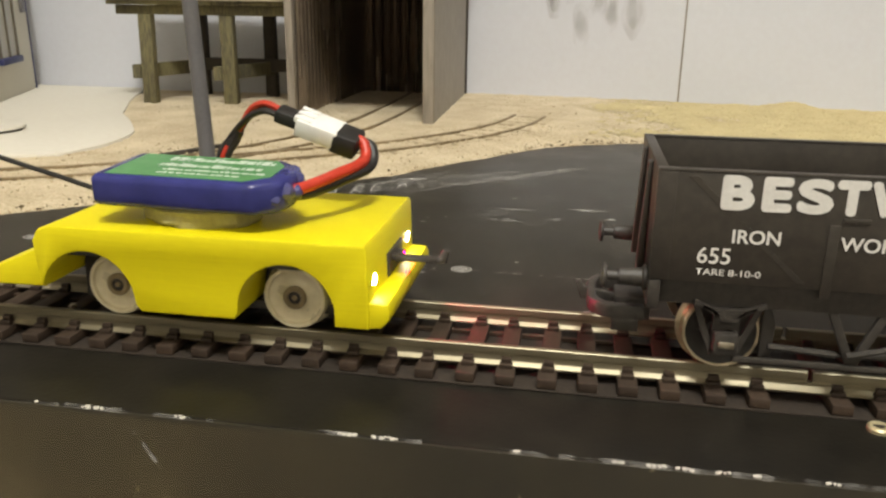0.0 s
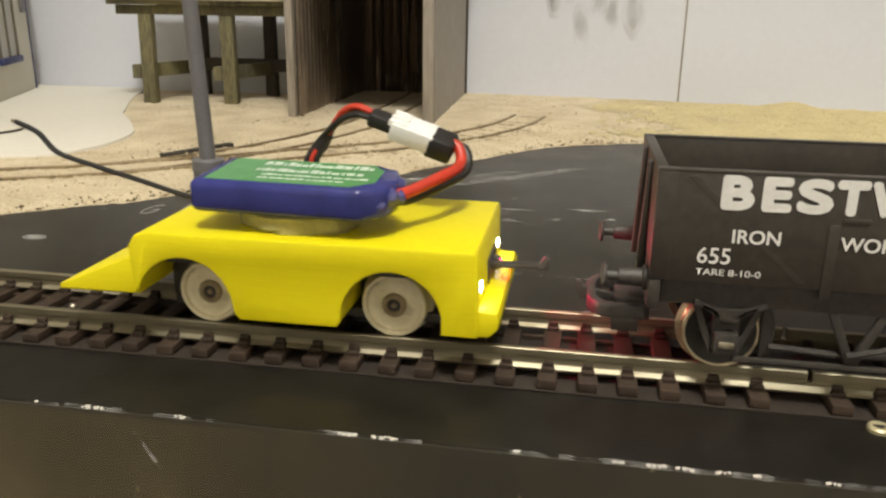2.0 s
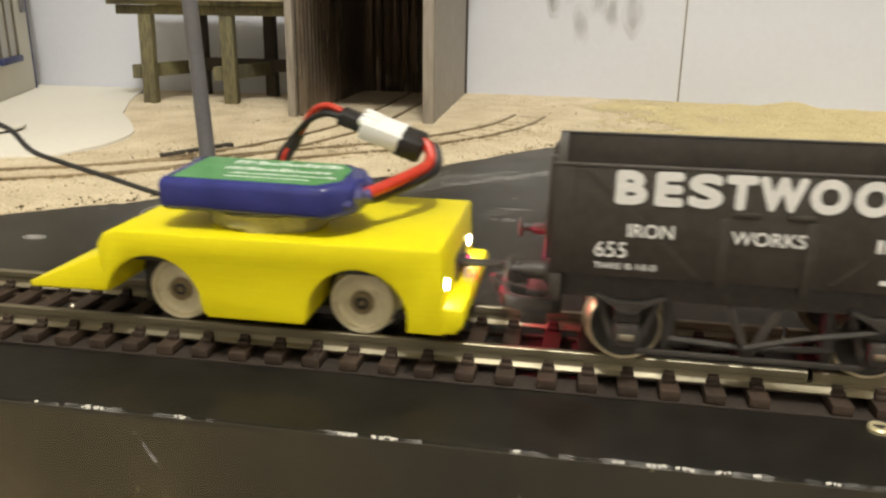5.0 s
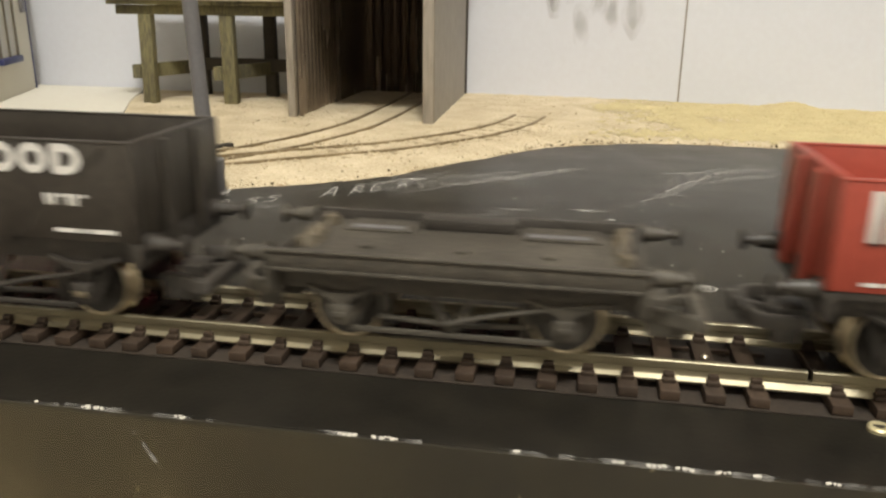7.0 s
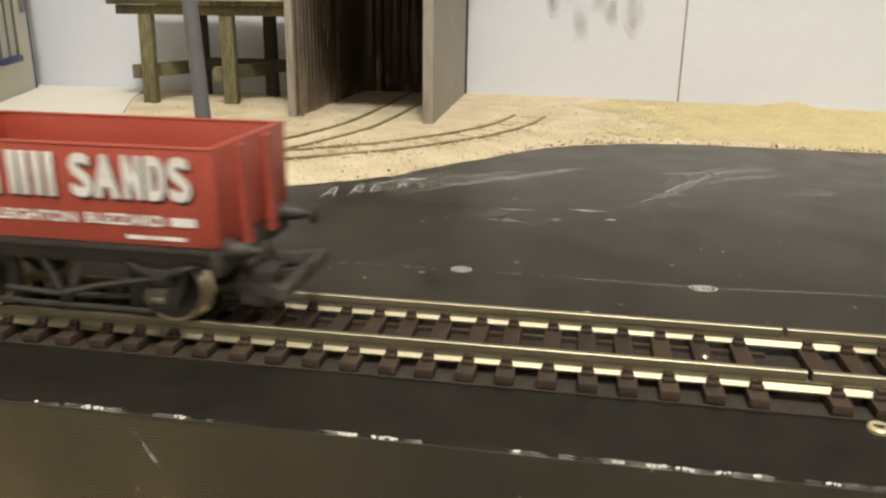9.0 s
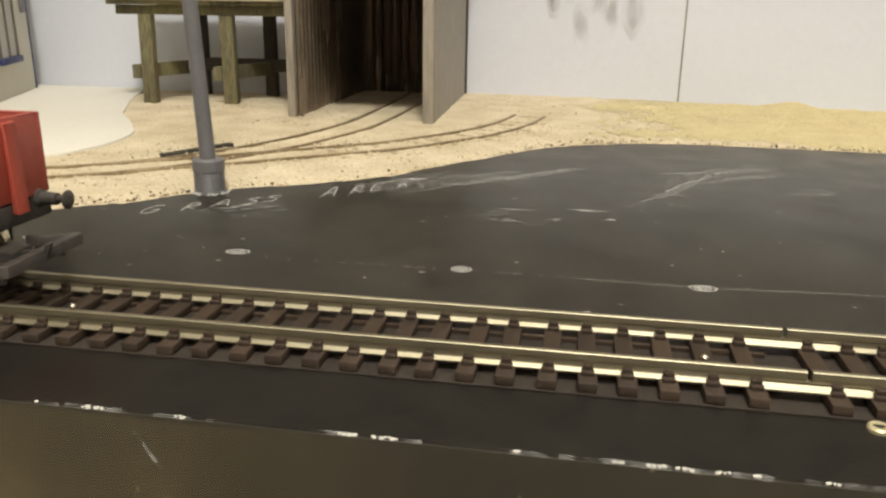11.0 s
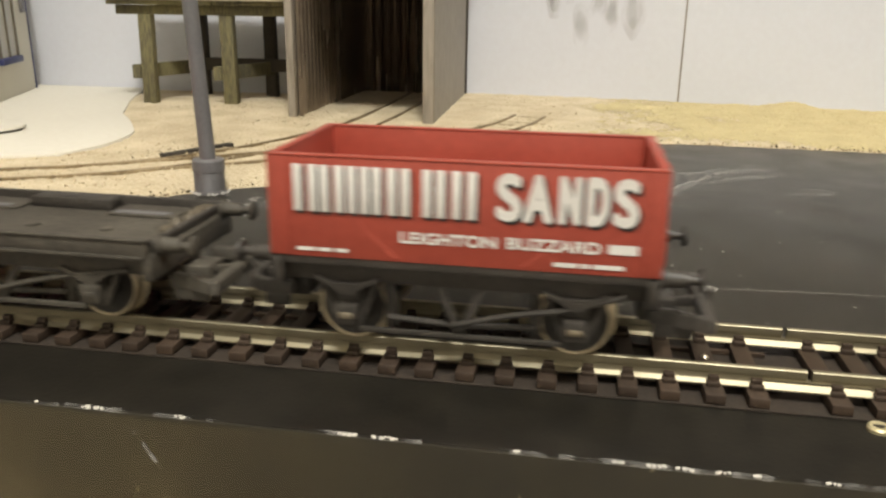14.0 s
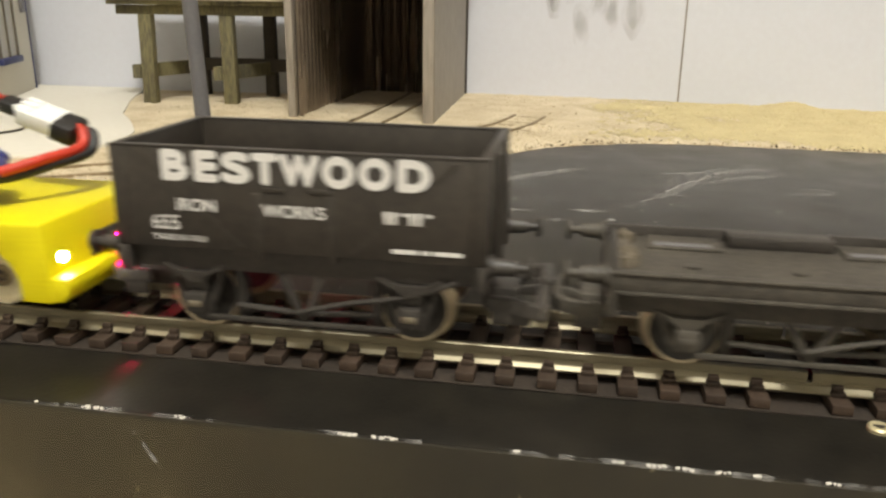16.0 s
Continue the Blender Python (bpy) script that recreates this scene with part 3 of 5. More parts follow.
def sand_tracks():
    main = [(-330, 20), (-200, 68), (-101, 113), (-71, 130), (-46, 148), (-22, 168), (-3, 183), (16.5, 199.5), (29, 216), (43, 236), (57.5, 268), (65, 302)]
    shed = [(-71, 130), (-52, 150), (-32, 185), (-17, 232), (-12, 270), (-10.4, 322), (-10, 396)]
    for name, pts, label in (("narrow_track", main, "tarnished narrow track half buried in sand"), ("siding_track", shed, "tarnished siding curving through sand into the shed")):
        line = [(p.x, p.y) for p in smooth_line([(x, y, 0) for x, y in pts], 10)]
        tr = thing(name, label, "track", "tracks in the sand")
        for s in (-8.3, 8.3):
            part("rail", rail(B(), offset_line(line, s), -0.2), M_OLDRAIL, tr)
        run, count = 0.0, 0
        for a, b in zip(line, line[1:]):
            run += math.dist(a, b)
            if run > 9.0:
                run = 0.0
                d = math.degrees(math.atan2(b[1] - a[1], b[0] - a[0]))
                bm = box(B(), -1.7, 1.7, -14, 14, -0.9, 0.75, 0.2)
                o = part("sleeper", bm, M_SANDYSLEEPER, tr, at=(b[0], b[1], 1.5 if b[0] > -5 and name == "narrow_track" else 1.2))
                o.rotation_euler.z = radians(d)
    # dark bar laid in the sand as the switch blade's shadow
    gap = part("blade_shadow_bar", box(B(), -16.5, 16.5, -1.5, 1.5, 1.2, 3.5, 0.3), M_DARKTIMBERSHADE, None)
    gap.matrix_world = pose(-0.0576, 0.170, 0, 0, 0, 62)
    tagged(gap, "dark bar in the sand drawn for a switch blade's shadow", "rail")


# ---- buildings at the back ----
def corrugated(bm, a, b, z0, z1, pitch=4.6, amp=1.15, thick=0.35):
    """A wavy sheet from plan point a to b."""
    a, b = Vector((*a, 0)), Vector((*b, 0))
    n = int((b - a).length / pitch * 8)
    side = (b - a).normalized().cross(Vector((0, 0, 1)))
    cols = []
    for i in range(n + 1):
        p = a.lerp(b, i / n)
        w = amp * math.sin(2 * math.pi * i / 8)
        cols.append([bm.verts.new((p + side * (w + t) + Vector((0, 0, z))) * MM) for t in (0, thick) for z in (z0, z1)])
    for p, q in zip(cols, cols[1:]):
        for i, j in ((0, 1), (3, 2), (1, 3), (2, 0)):
            bm.faces.new((p[i], p[j], q[j], q[i]))
    bmesh.ops.recalc_face_normals(bm, faces=bm.faces)
    return bm


def shed():
    sh = thing("engine_shed", "open-fronted corrugated iron shed with grey timber side", "shed")
    part("side_wall", corrugated(B(), (-52.4, 274), (-52.4, 398), 0.5, 82, 6.0, 1.5), M_TIN, sh, "rusty corrugated inner wall")
    part("outer_wall", box(B(), -58.0, -54.8, 274, 401, 0.5, 82, 0.3), M_GREYTIMBER, sh)
    part("back_wall", corrugated(B(), (14, 397), (-52, 397), 0.5, 82, 6.0, 1.5), M_TIN, sh, "dark corrugated rear wall")
    part("inner_wall", corrugated(B(), (13.4, 397), (15.6, 272), 0.5, 82), M_TIN, sh)
    part("side_panel", slab(B(), [(17.0, 268), (20.0, 268), (15.9, 401), (15.0, 401)], 0.5, 82), M_GREYCARD, sh, "plain pale grey card side")
    part("door_post", box(B(), -56.4, -52.6, 268.5, 273.4, 0.3, 82, 0.3), M_GREYTIMBER, sh, "pale grey timber door post")
    part("door_post", box(B(), 14.7, 20.1, 264.0, 267.8, 0.3, 82, 0.3), M_GREYTIMBER, sh, "pale grey timber door post")
    part("corner_strip", box(B(), 15.9, 17.0, 398.5, 401.2, 0.5, 82), M_DARKTIMBERSHADE, sh)
    part("lintel", box(B(), -56.4, 20.1, 264, 273, 82.2, 88, 0.3), M_GREYTIMBER, sh)
    part("roof", box(B(), -61, 23, 262, 400, 88.2, 91, 0.3), M_TIN, sh, "corrugated iron roof")
    part("ground_sill", box(B(), -52, 13.3, 274, 396, 1.2, 1.9), M_SAND, sh, "sandy shed floor")


def bench():
    be = thing("loading_platform", "weathered timber platform on square posts", "platform")
    part("front_beam", box(B(), -167, -60, 301, 305, 51, 56, 0.4), M_PIT, be)
    # rear beam, posts and rail are coloured darker for the shade under the deck
    part("rear_beam", box(B(), -167, -60, 345, 349, 53.5, 56, 0.4), M_DARKTIMBERSHADE, be)
    for i in range(7):
        x0 = -170 + i * 15.6
        part("deck_plank", box(B(), x0, x0 + 15.3, 297, 353, 56.2, 58.6, 0.3), M_PIT, be)
    bm = B()
    rnd = random.Random(2)
    for i in range(16):
        x0 = -174 + i * 7
        box(bm, x0, x0 + 8, 295 + rnd.uniform(-1, 1), 352, 58.7, 60.5 + rnd.random(), 0.5)
    part("stone_topping", bm, M_STONE, be, "rough pale topping")
    for x, y, w, mat, lean in ((-151, 303, 7.6, M_PIT, 1.2), (-102, 303, 7.6, M_PIT, -0.3), (-139, 347, 6.5, M_DARKTIMBERSHADE, 0), (-95.2, 347, 7, M_DARKTIMBERSHADE, 0)):
        m = Matrix.Translation((x * MM, y * MM, 0)) @ Matrix.Rotation(radians(lean), 4, "Y")
        part("post", box(B(), -w / 2, w / 2, -2.6, 2.6, 0.8, 51, 0.35, m=m), mat, be)
    part("rail", box(B(), -141, -60, 341.0, 343.2, 18, 25.5, 0.3), M_DARKTIMBERSHADE, be)
    for x in (-157, -108.5):
        part("cross_rail", slab(B(), [(x - 2, 299), (x + 2.2, 299), (x + 17, 348), (x + 13, 348)], 16.2, 23.8, 0.3), M_PIT, be)


def cards():
    ob = thing("yard_card", "cream card yard surface with a rounded corner", "card")
    edge = [(p.x, p.y) for p in smooth_line([(-122, 139, 0), (-106, 146, 0), (-100, 160, 0), (-98.7, 177, 0), (-102.4, 198, 0), (-111, 214, 0), (-126, 236, 0), (-140, 254, 0), (-150, 274, 0), (-166, 306, 0), (-180, 341, 0), (-186, 363, 0)], 6)]
    part("sheet", slab(B(), [(-400, 363), (-400, 90), (-300, 88), (-200, 105)] + edge, 0.5, 3.3, 0.3), M_CARD, ob)
    ob = thing("round_card", "small rounded cream card lying on the yard", "card")
    pts = [(-176 + 25 * math.cos(a), 189 + 19 * math.sin(a)) for a in (2 * math.pi * i / 40 for i in range(40))]
    part("sheet", slab(B(), pts, 4.4, 5.6, 0.3), M_CARD, ob)
    # dark slab drawn in for the shaded gap under the raised card
    part("gap_shade", slab(B(), [(-176 + 0.95 * (x + 176), 189 + 0.95 * (y - 189)) for x, y in pts], 3.32, 4.39), M_DARKTIMBERSHADE, ob)


def building():
    b = thing("yard_building", "beige card building with brown windows and blue sills", "building")
    # its long side runs from the far corner towards the viewer
    a, c = Vector((-254, 344, 0)), Vector((-214, 243, 0))
    d = (c - a).normalized()
    ang = math.atan2(d.y, d.x)
    m = Matrix.Translation(a * MM) @ Matrix.Rotation(ang, 4, "Z")
    L = 190
    part("wall", box(B(), 0, L, -70, 0, 0.6, 130, 0.3, m=m), M_RENDER, b)
    part("corner_trim", box(B(), -0.6, 0.9, -0.5, 0.5, 0.6, 130, m=m), M_SILL, b)
    part("roof", box(B(), -4, L + 4, -75, 5, 130.2, 133, 0.3, m=m), M_DARKTIMBERSHADE, b)
    for x0, z0, w, hgt in ((33, 26, 30, 60), (86, 26, 30, 60), (139, 26, 30, 60)):
        win = part("window", box(B(), x0, x0 + w, 0.1, 0.7, z0, z0 + hgt, m=m), M_GLASS, b, "pale window")
        for q in ((x0 - 2, x0, z0, z0 + hgt), (x0 + w, x0 + w + 2, z0, z0 + hgt), (x0 - 2, x0 + w + 2, z0 + hgt, z0 + hgt + 2), (x0 + w / 2 - 0.8, x0 + w / 2 + 0.8, z0, z0 + hgt)):
            part("frame", box(B(), q[0], q[1], 0.1, 1.6, q[2], q[3], m=m), M_WINFRAME, win)
        part("sill", box(B(), x0 - 3.5, x0 + w + 3.5, 0.1, 3.0, z0 - 3.6, z0 - 0.05, 0.3, m=m), M_SILL, win, "blue sill")
    part("downpipe", box(B(), 8.5, 14, 0.1, 2.0, 50, 58, 0.3, m=m), M_POST, b)


def post():
    p = thing("lamp_post", "plain grey plastic post in a ribbed socket", "post")
    x, y = -26.4, 115.0
    prof = [(5.2, 0), (5.2, 0.6)]
    for i in range(9):
        z = 0.8 + i * 0.68
        prof += [(4.75, z), (4.95, z + 0.25), (4.75, z + 0.5)]
    prof += [(4.75, 7.0), (5.1, 7.2), (5.1, 10.6), (4.8, 11.0), (2.7, 11.1)]
    part("socket", lathe(B(), prof, (x, y, 0), "z", 40), M_POST, p, "ribbed grey socket")
    part("shaft", rod(B(), (x, y, 11), (x - 7.5, y, 190), 2.5, 2.0, 28), M_POST, p)
    bm = B()
    rnd = random.Random(3)
    for i in range(26):
        a = rnd.random() * 6.3
        r = 5.2 + rnd.random() * 0.9
        box(bm, x + r * math.cos(a) - 0.4, x + r * math.cos(a) + 0.5, y + r * math.sin(a) - 0.3, y + r * math.sin(a) + 0.4, 0.0, 0.3 + 0.5 * rnd.random(), 0.1)
    part("glue_bead", bm, M_CHALK, p, "white glue crumbs")


# ---- chalk on the board ----
GLYPH = {"G": [[(0.9, 0.8), (0.5, 1.0), (0.1, 0.6), (0.15, 0.15), (0.6, 0.0), (0.9, 0.35), (0.5, 0.4)]],
         "R": [[(0.1, 0.0), (0.2, 1.0), (0.7, 0.9), (0.7, 0.6), (0.2, 0.5), (0.9, 0.0)]],
         "A": [[(0.0, 0.0), (0.45, 1.0), (0.9, 0.0)], [(0.15, 0.4), (0.75, 0.4)]],
         "S": [[(0.9, 0.9), (0.4, 1.0), (0.15, 0.75), (0.7, 0.45), (0.65, 0.1), (0.05, 0.05)]],
         "E": [[(0.8, 1.0), (0.1, 1.0), (0.05, 0.0), (0.75, 0.0)], [(0.1, 0.5), (0.6, 0.5)]]}


def chalk():
    words = thing("chalk_writing", "hand-written white chalk words on the black board", "writing")
    spots = [("G", -35, 84, 6, 9), ("R", -24.6, 90, 5, 9), ("A", -17.6, 95.7, 6, 9), ("S", -9.5, 101, 5, 8), ("S", -4.6, 105.4, 5, 8), ("A", 10.8, 115.5, 5, 14), ("R", 18.5, 123, 4.5, 10), ("E", 24.2, 128, 4.5, 10), ("A", 32, 134, 4, 7)]
    for ch, x, y, w, hgt in spots:
        bm = B()
        for stroke in GLYPH[ch]:
            tube(bm, [(x + px * w * 0.80 - pz * 1.0, y + px * w * 0.62 + pz * hgt, 0.06) for px, pz in stroke], 0.21, 5, 5, 0.35)
        part("chalk_letter", bm, M_CHALK, words)
    for x, y, rx, ry in ((65.8, 54.5, 2.3, 2.1), (121.1, 52.7, 3.0, 2.0), (8.7, 56.3, 3.0, 1.9), (-48.5, 57, 3, 2)):
        bm = B()
        for k in (1.0, 0.6, 0.3):
            tube(bm, [(x + rx * k * math.cos(a) + 0.2 * k, y + ry * k * math.sin(a), 0.06) for a in (0.7 * i for i in range(10))], 0.17, 5, 3, 0.3)
        tagged(part("chalk_ring", bm, M_CHALK), "small scribbled chalk ring on the board", "chalk mark", "chalk rings")
    rnd = random.Random(8)
    bm = B()
    x = 18.0
    while x < 240:
        w = rnd.uniform(0.4, 1.3)
        dense = 1.0 if x > 95 else 0.45
        if rnd.random() < dense:
            y = 55.2 - 2.0 * math.exp(-((x - 118) / 30) ** 2) + (x - 120) * 0.02 + rnd.uniform(-0.2, 0.2)
            box(bm, x, x + w * rnd.uniform(0.3, 0.7), y - 0.1, y + 0.1, 0.0, 0.05)
        x += w
    tagged(part("chalk_line", bm, M_CHALK), "dotted chalk line along the board", "chalk mark")
    bm = B()
    for k in range(3):
        tube(bm, [(47 + k, 141 + k * 1.4, 0.05), (62, 153 + k * 1.5, 0.05), (80, 171 + k, 0.05), (95.6 - 5 * k, 186.5 - 4 * k, 0.05)], 0.55 - 0.1 * k, 5, 6, 0.1)
    tagged(part("chalk_streak", bm, chalky("streak_chalk", 0.8, 300, (1, 1, 1))), "long streaky chalk stroke on the board", "chalk mark")
    def ribbon(bm, pts, wid, z):
        line = smooth_line([(a, b, 0) for a, b in pts], 5)
        prev, n = None, len(line)
        for i, p in enumerate(line):
            d = (line[min(i + 1, n - 1)] - line[max(i - 1, 0)]).normalized()
            s = Vector((-d.y, d.x, 0)) * wid * (0.1 + 0.9 * math.sin(math.pi * (i + 0.3) / (n + 0.3)))
            cur = [bm.verts.new((p + s + Vector((0, 0, z))) * MM), bm.verts.new((p - s + Vector((0, 0, z))) * MM)]
            if prev:
                bm.faces.new((prev[0], prev[1], cur[1], cur[0]))
            prev = cur
    # wiped chalk: groups of thin strokes that follow one sweep of the hand
    for k, (cx, cy, turn, size, count) in enumerate(((145, 186, 22, 44, 14), (122, 146, 14, 22, 8), (70, 112, 10, 20, 7), (30, 146, 40, 34, 12), (8, 128, 33, 20, 6), (98, 119, 6, 14, 5), (170, 160, 8, 26, 6), (60, 160, 38, 40, 10))):
        bm = B()
        c, q = math.cos(radians(turn)), math.sin(radians(turn))
        for j in range(count):
            l = size * rnd.uniform(0.3, 1.0) / 2
            ox, oy = rnd.gauss(0, size * 0.22), rnd.gauss(0, size * 0.11)
            bow = rnd.uniform(-0.10, 0.16) * l
            pts = [(cx + (ox + u * l) * c - (oy + bow * (1 - u * u)) * q, cy + (ox + u * l) * q + (oy + bow * (1 - u * u)) * c) for u in (-1, -0.4, 0.3, 1)]
            pts = [p for p in pts if p[1] < sand_edge(p[0]) - 2]
            if len(pts) > 2:
                ribbon(bm, pts, rnd.choice((0.2, 0.3, 0.45, 0.6, 1.0)), 0.02 + 0.002 * j)
        tagged(part("chalk_smear", bm, M_SMEAR), "faint wiped smear of chalk dust on the board", "chalk mark", "chalk smears", "stuff")
    # broad wiped sweeps, each of many fine strands
    for pts, wide, count in (([(101, 117), (116, 139), (139, 179), (162, 197), (182, 197)], 4.2, 26), ([(130, 158), (145, 173), (160, 183), (173, 187)], 2.4, 16), ([(118, 130), (125, 134), (133, 137)], 1.0, 8),
                             ([(44, 138), (62, 153), (80, 170), (97, 188)], 2.4, 14), ([(5, 112), (22, 126), (40, 143), (52, 160), (66, 182)], 6.5, 26), ([(66, 100), (72, 101), (80, 99)], 1.0, 9),
                             ([(83, 103.6), (87, 104.4), (90, 103)], 0.8, 9), ([(98, 107), (103, 108), (107, 108)], 0.6, 6), ([(-22, 86), (-6, 100), (6, 110)], 4.0, 12)):
        bm = B()
        for j in range(count):
            o, lo, hi = rnd.gauss(0, wide), rnd.uniform(0, 0.4), rnd.uniform(0.6, 1)
            line = smooth_line([(a, b, 0) for a, b in pts], 6)
            line = line[int(lo * len(line)):max(int(hi * len(line)), int(lo * len(line)) + 3)]
            bent = []
            for i, p in enumerate(line):
                d = (line[min(i + 1, len(line) - 1)] - line[max(i - 1, 0)]).normalized()
                q = o + 0.4 * noise.noise((p.x * 0.2, j * 3.3, 0))
                bent.append((p.x - d.y * q, p.y + d.x * q))
            bent = [p for p in bent if p[1] < sand_edge(p[0]) - 1.5]
            if len(bent) > 2:
                ribbon(bm, bent, rnd.choice((0.12, 0.2, 0.3, 0.5, 0.9)), 0.045 + 0.0015 * j)
        tagged(part("chalk_sweep", bm, M_SWEEP), "wiped sweep of chalk dust on the board", "chalk mark", "chalk smears", "stuff")
    bm = B()
    prev = None
    for i in range(61):
        x = -120 + 6 * i
        y1 = sand_edge(x) - 0.5
        cur = [bm.verts.new(Vector((x, 26 + (y1 - 26) * j / 6, 0.012)) * MM) for j in range(7)]
        if prev:
            for j in range(6):
                bm.faces.new((prev[j], cur[j], cur[j + 1], prev[j + 1]))
        prev = cur
    tagged(part("chalk_haze", bm, M_HAZE), "thin haze of wiped chalk on the board", "chalk mark", kind="stuff")
    bm = B()
    for _ in range(320):
        x, y = rnd.uniform(-60, 230), rnd.uniform(30, 235)
        if y > sand_edge(x) - 3:
            continue
        r = rnd.choice((0.12, 0.15, 0.2, 0.3))
        box(bm, x, x + r * rnd.uniform(1, 5), y, y + r * 1.2, 0, 0.05)
    tagged(part("chalk_specks", bm, M_CHALK), "white specks and crumbs on the board", "specks", kind="stuff")
    # worn patches along the front edge
    bm = B()
    for a, b, k in ((9.5, 10.2, 0.2), (17.5, 21.5, 0.5), (33.5, 35, 0.3), (59.6, 62.0, 0.7), (64.4, 68.4, 0.9), (85, 86.2, 0.7), (99, 101, 0.25), (104.0, 106.2, 0.55), (107.5, 110, 0.6), (113, 115, 0.4), (118, 119, 0.5), (127, 129, 0.35)):
        n = max(2, int((b - a) / 0.5))
        for i in range(n):
            x = a + (b - a) * (i + 0.5) / n + rnd.uniform(-0.3, 0.3)
            w = (b - a) / n * rnd.uniform(0.4, 0.9)
            y = -23.2 + rnd.uniform(-0.15, 0.35)
            lathe(bm, [(0.05, -0.5 * k), (w * 0.9, -0.2), (w, 0.02), (w * 0.5, 0.05)], (x, y + 0.05, 0), "z", 9)
    rub = B()
    for x0, x1, r in ((5, 14, 0.35), (15, 26, 0.45), (30, 40, 0.35), (56, 72, 0.4), (83, 140, 0.5), (140, 230, 0.4)):
        tube(rub, [(x0 + (x1 - x0) * i / 10, -23.25 + rnd.uniform(-0.12, 0.2), -0.12) for i in range(11)], r, 8, 3)
    tagged(part("rubbed_edge", rub, chalky("rubbed_paint", 0.42, 330, (1, 1, 1))), "dusty rubbed paint along the board's front edge", "wear", kind="stuff")
    tagged(part("edge_wear", bm, M_SCUFF), "bare worn patches along the board's front edge", "wear", kind="stuff")
    bm = B()
    tube(bm, [(26.5, -23.8, -3.0), (28.0, -23.82, -5.0), (29.6, -23.8, -7.5), (30.8, -23.8, -9.0)], 0.35, 6, 4)
    tagged(part("scratch", bm, chalky("scratch_chalk", 0.55, 500, (1, 1, 1))), "pale scratch on the front panel", "scratch")


def panel_sheen():
    """Sheen on the front panel, put into the colour as one soft-edged brown patch."""
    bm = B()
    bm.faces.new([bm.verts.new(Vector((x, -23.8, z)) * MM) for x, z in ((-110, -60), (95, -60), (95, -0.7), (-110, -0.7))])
    tagged(part("panel_sheen", bm, M_PANELSHEEN), "brown patch painted as sheen on the front panel", "dust", kind="stuff")


# ---- rolling stock ----
SPIN = []   # (wheelset, rows of travel, radius)
Y0 = 9.35   # middle of the track
TOP = 5.6  # height of the rail tops


def ring(bm, profile, seg=44):
    """A closed section turned round the y axis."""
    loops = [[bm.verts.new(Vector((r * math.cos(a), h, r * math.sin(a))) * MM) for r, h in profile] for a in (math.tau * i / seg for i in range(seg))]
    k = len(profile)
    for i in range(seg):
        p, q = loops[i], loops[(i + 1) % seg]
        for j in range(k):
            bm.faces.new((p[j], p[(j + 1) % k], q[(j + 1) % k], q[j]))
    bmesh.ops.recalc_face_normals(bm, faces=bm.faces)
    return bm


def wagon_wheels(wag, xs, run, r=6.0):
    for x in xs:
        ws = part("wheelset", rod(B(), (0, -13.5, 0), (0, 13.5, 0), 0.9, seg=14), M_STEELWHEEL, wag, "", at=(x, Y0, TOP + r))
        for s in (-1, 1):
            # tyre tread, flange and disc face
            prof = [(r + 0.75, s * 7.3), (r + 0.75, s * 7.7), (r + 0.1, s * 8.1), (r, s * 10.1), (r - 0.2, s * 10.3), (r - 0.55, s * 10.25)]
            part("tyre", ring(B(), prof + [(r - 0.55, s * 7.35)], seg=44), M_TYRE, ws, "bright metal tyre")
            disc = [(r - 0.5, s * 7.6), (r - 0.5, s * 10.0), (r - 1.6, s * 9.7), (2.2, s * 9.5), (1.6, s * 10.0), (0.4, s * 10.1)]
            bm = lathe(B(), disc, seg=36)
            for k in range(4):
                a = k * math.pi / 2
                rod(bm, (2.9 * math.cos(a), s * 9.45, 2.9 * math.sin(a)), (2.9 * math.cos(a), s * 9.75, 2.9 * math.sin(a)), 0.6, seg=10)
            part("wheel_disc", bm, M_STEELWHEEL, ws, "blackened wheel disc")
        SPIN.append((ws, run, r))


def buffers(wag, x, s, z, mat, ends=(-3.2, 21.9)):
    """Two sprung buffers on the headstock at x, towards s."""
    for y in ends:
        b = part("buffer", lathe(B(), [(2.0, 0), (2.0, s * 0.5), (1.5, s * 0.8), (1.25, s * 4.2), (0.8, s * 4.3)], (x, y, z), "x", 24), mat, wag)
        part("buffer_head", lathe(B(), [(0.75, s * 3.0), (0.75, s * 6.0), (1.9, s * 6.2), (2.0, s * 6.6), (1.6, s * 6.9), (0.5, s * 7.0)], (x, y, z), "x", 28), mat, b)


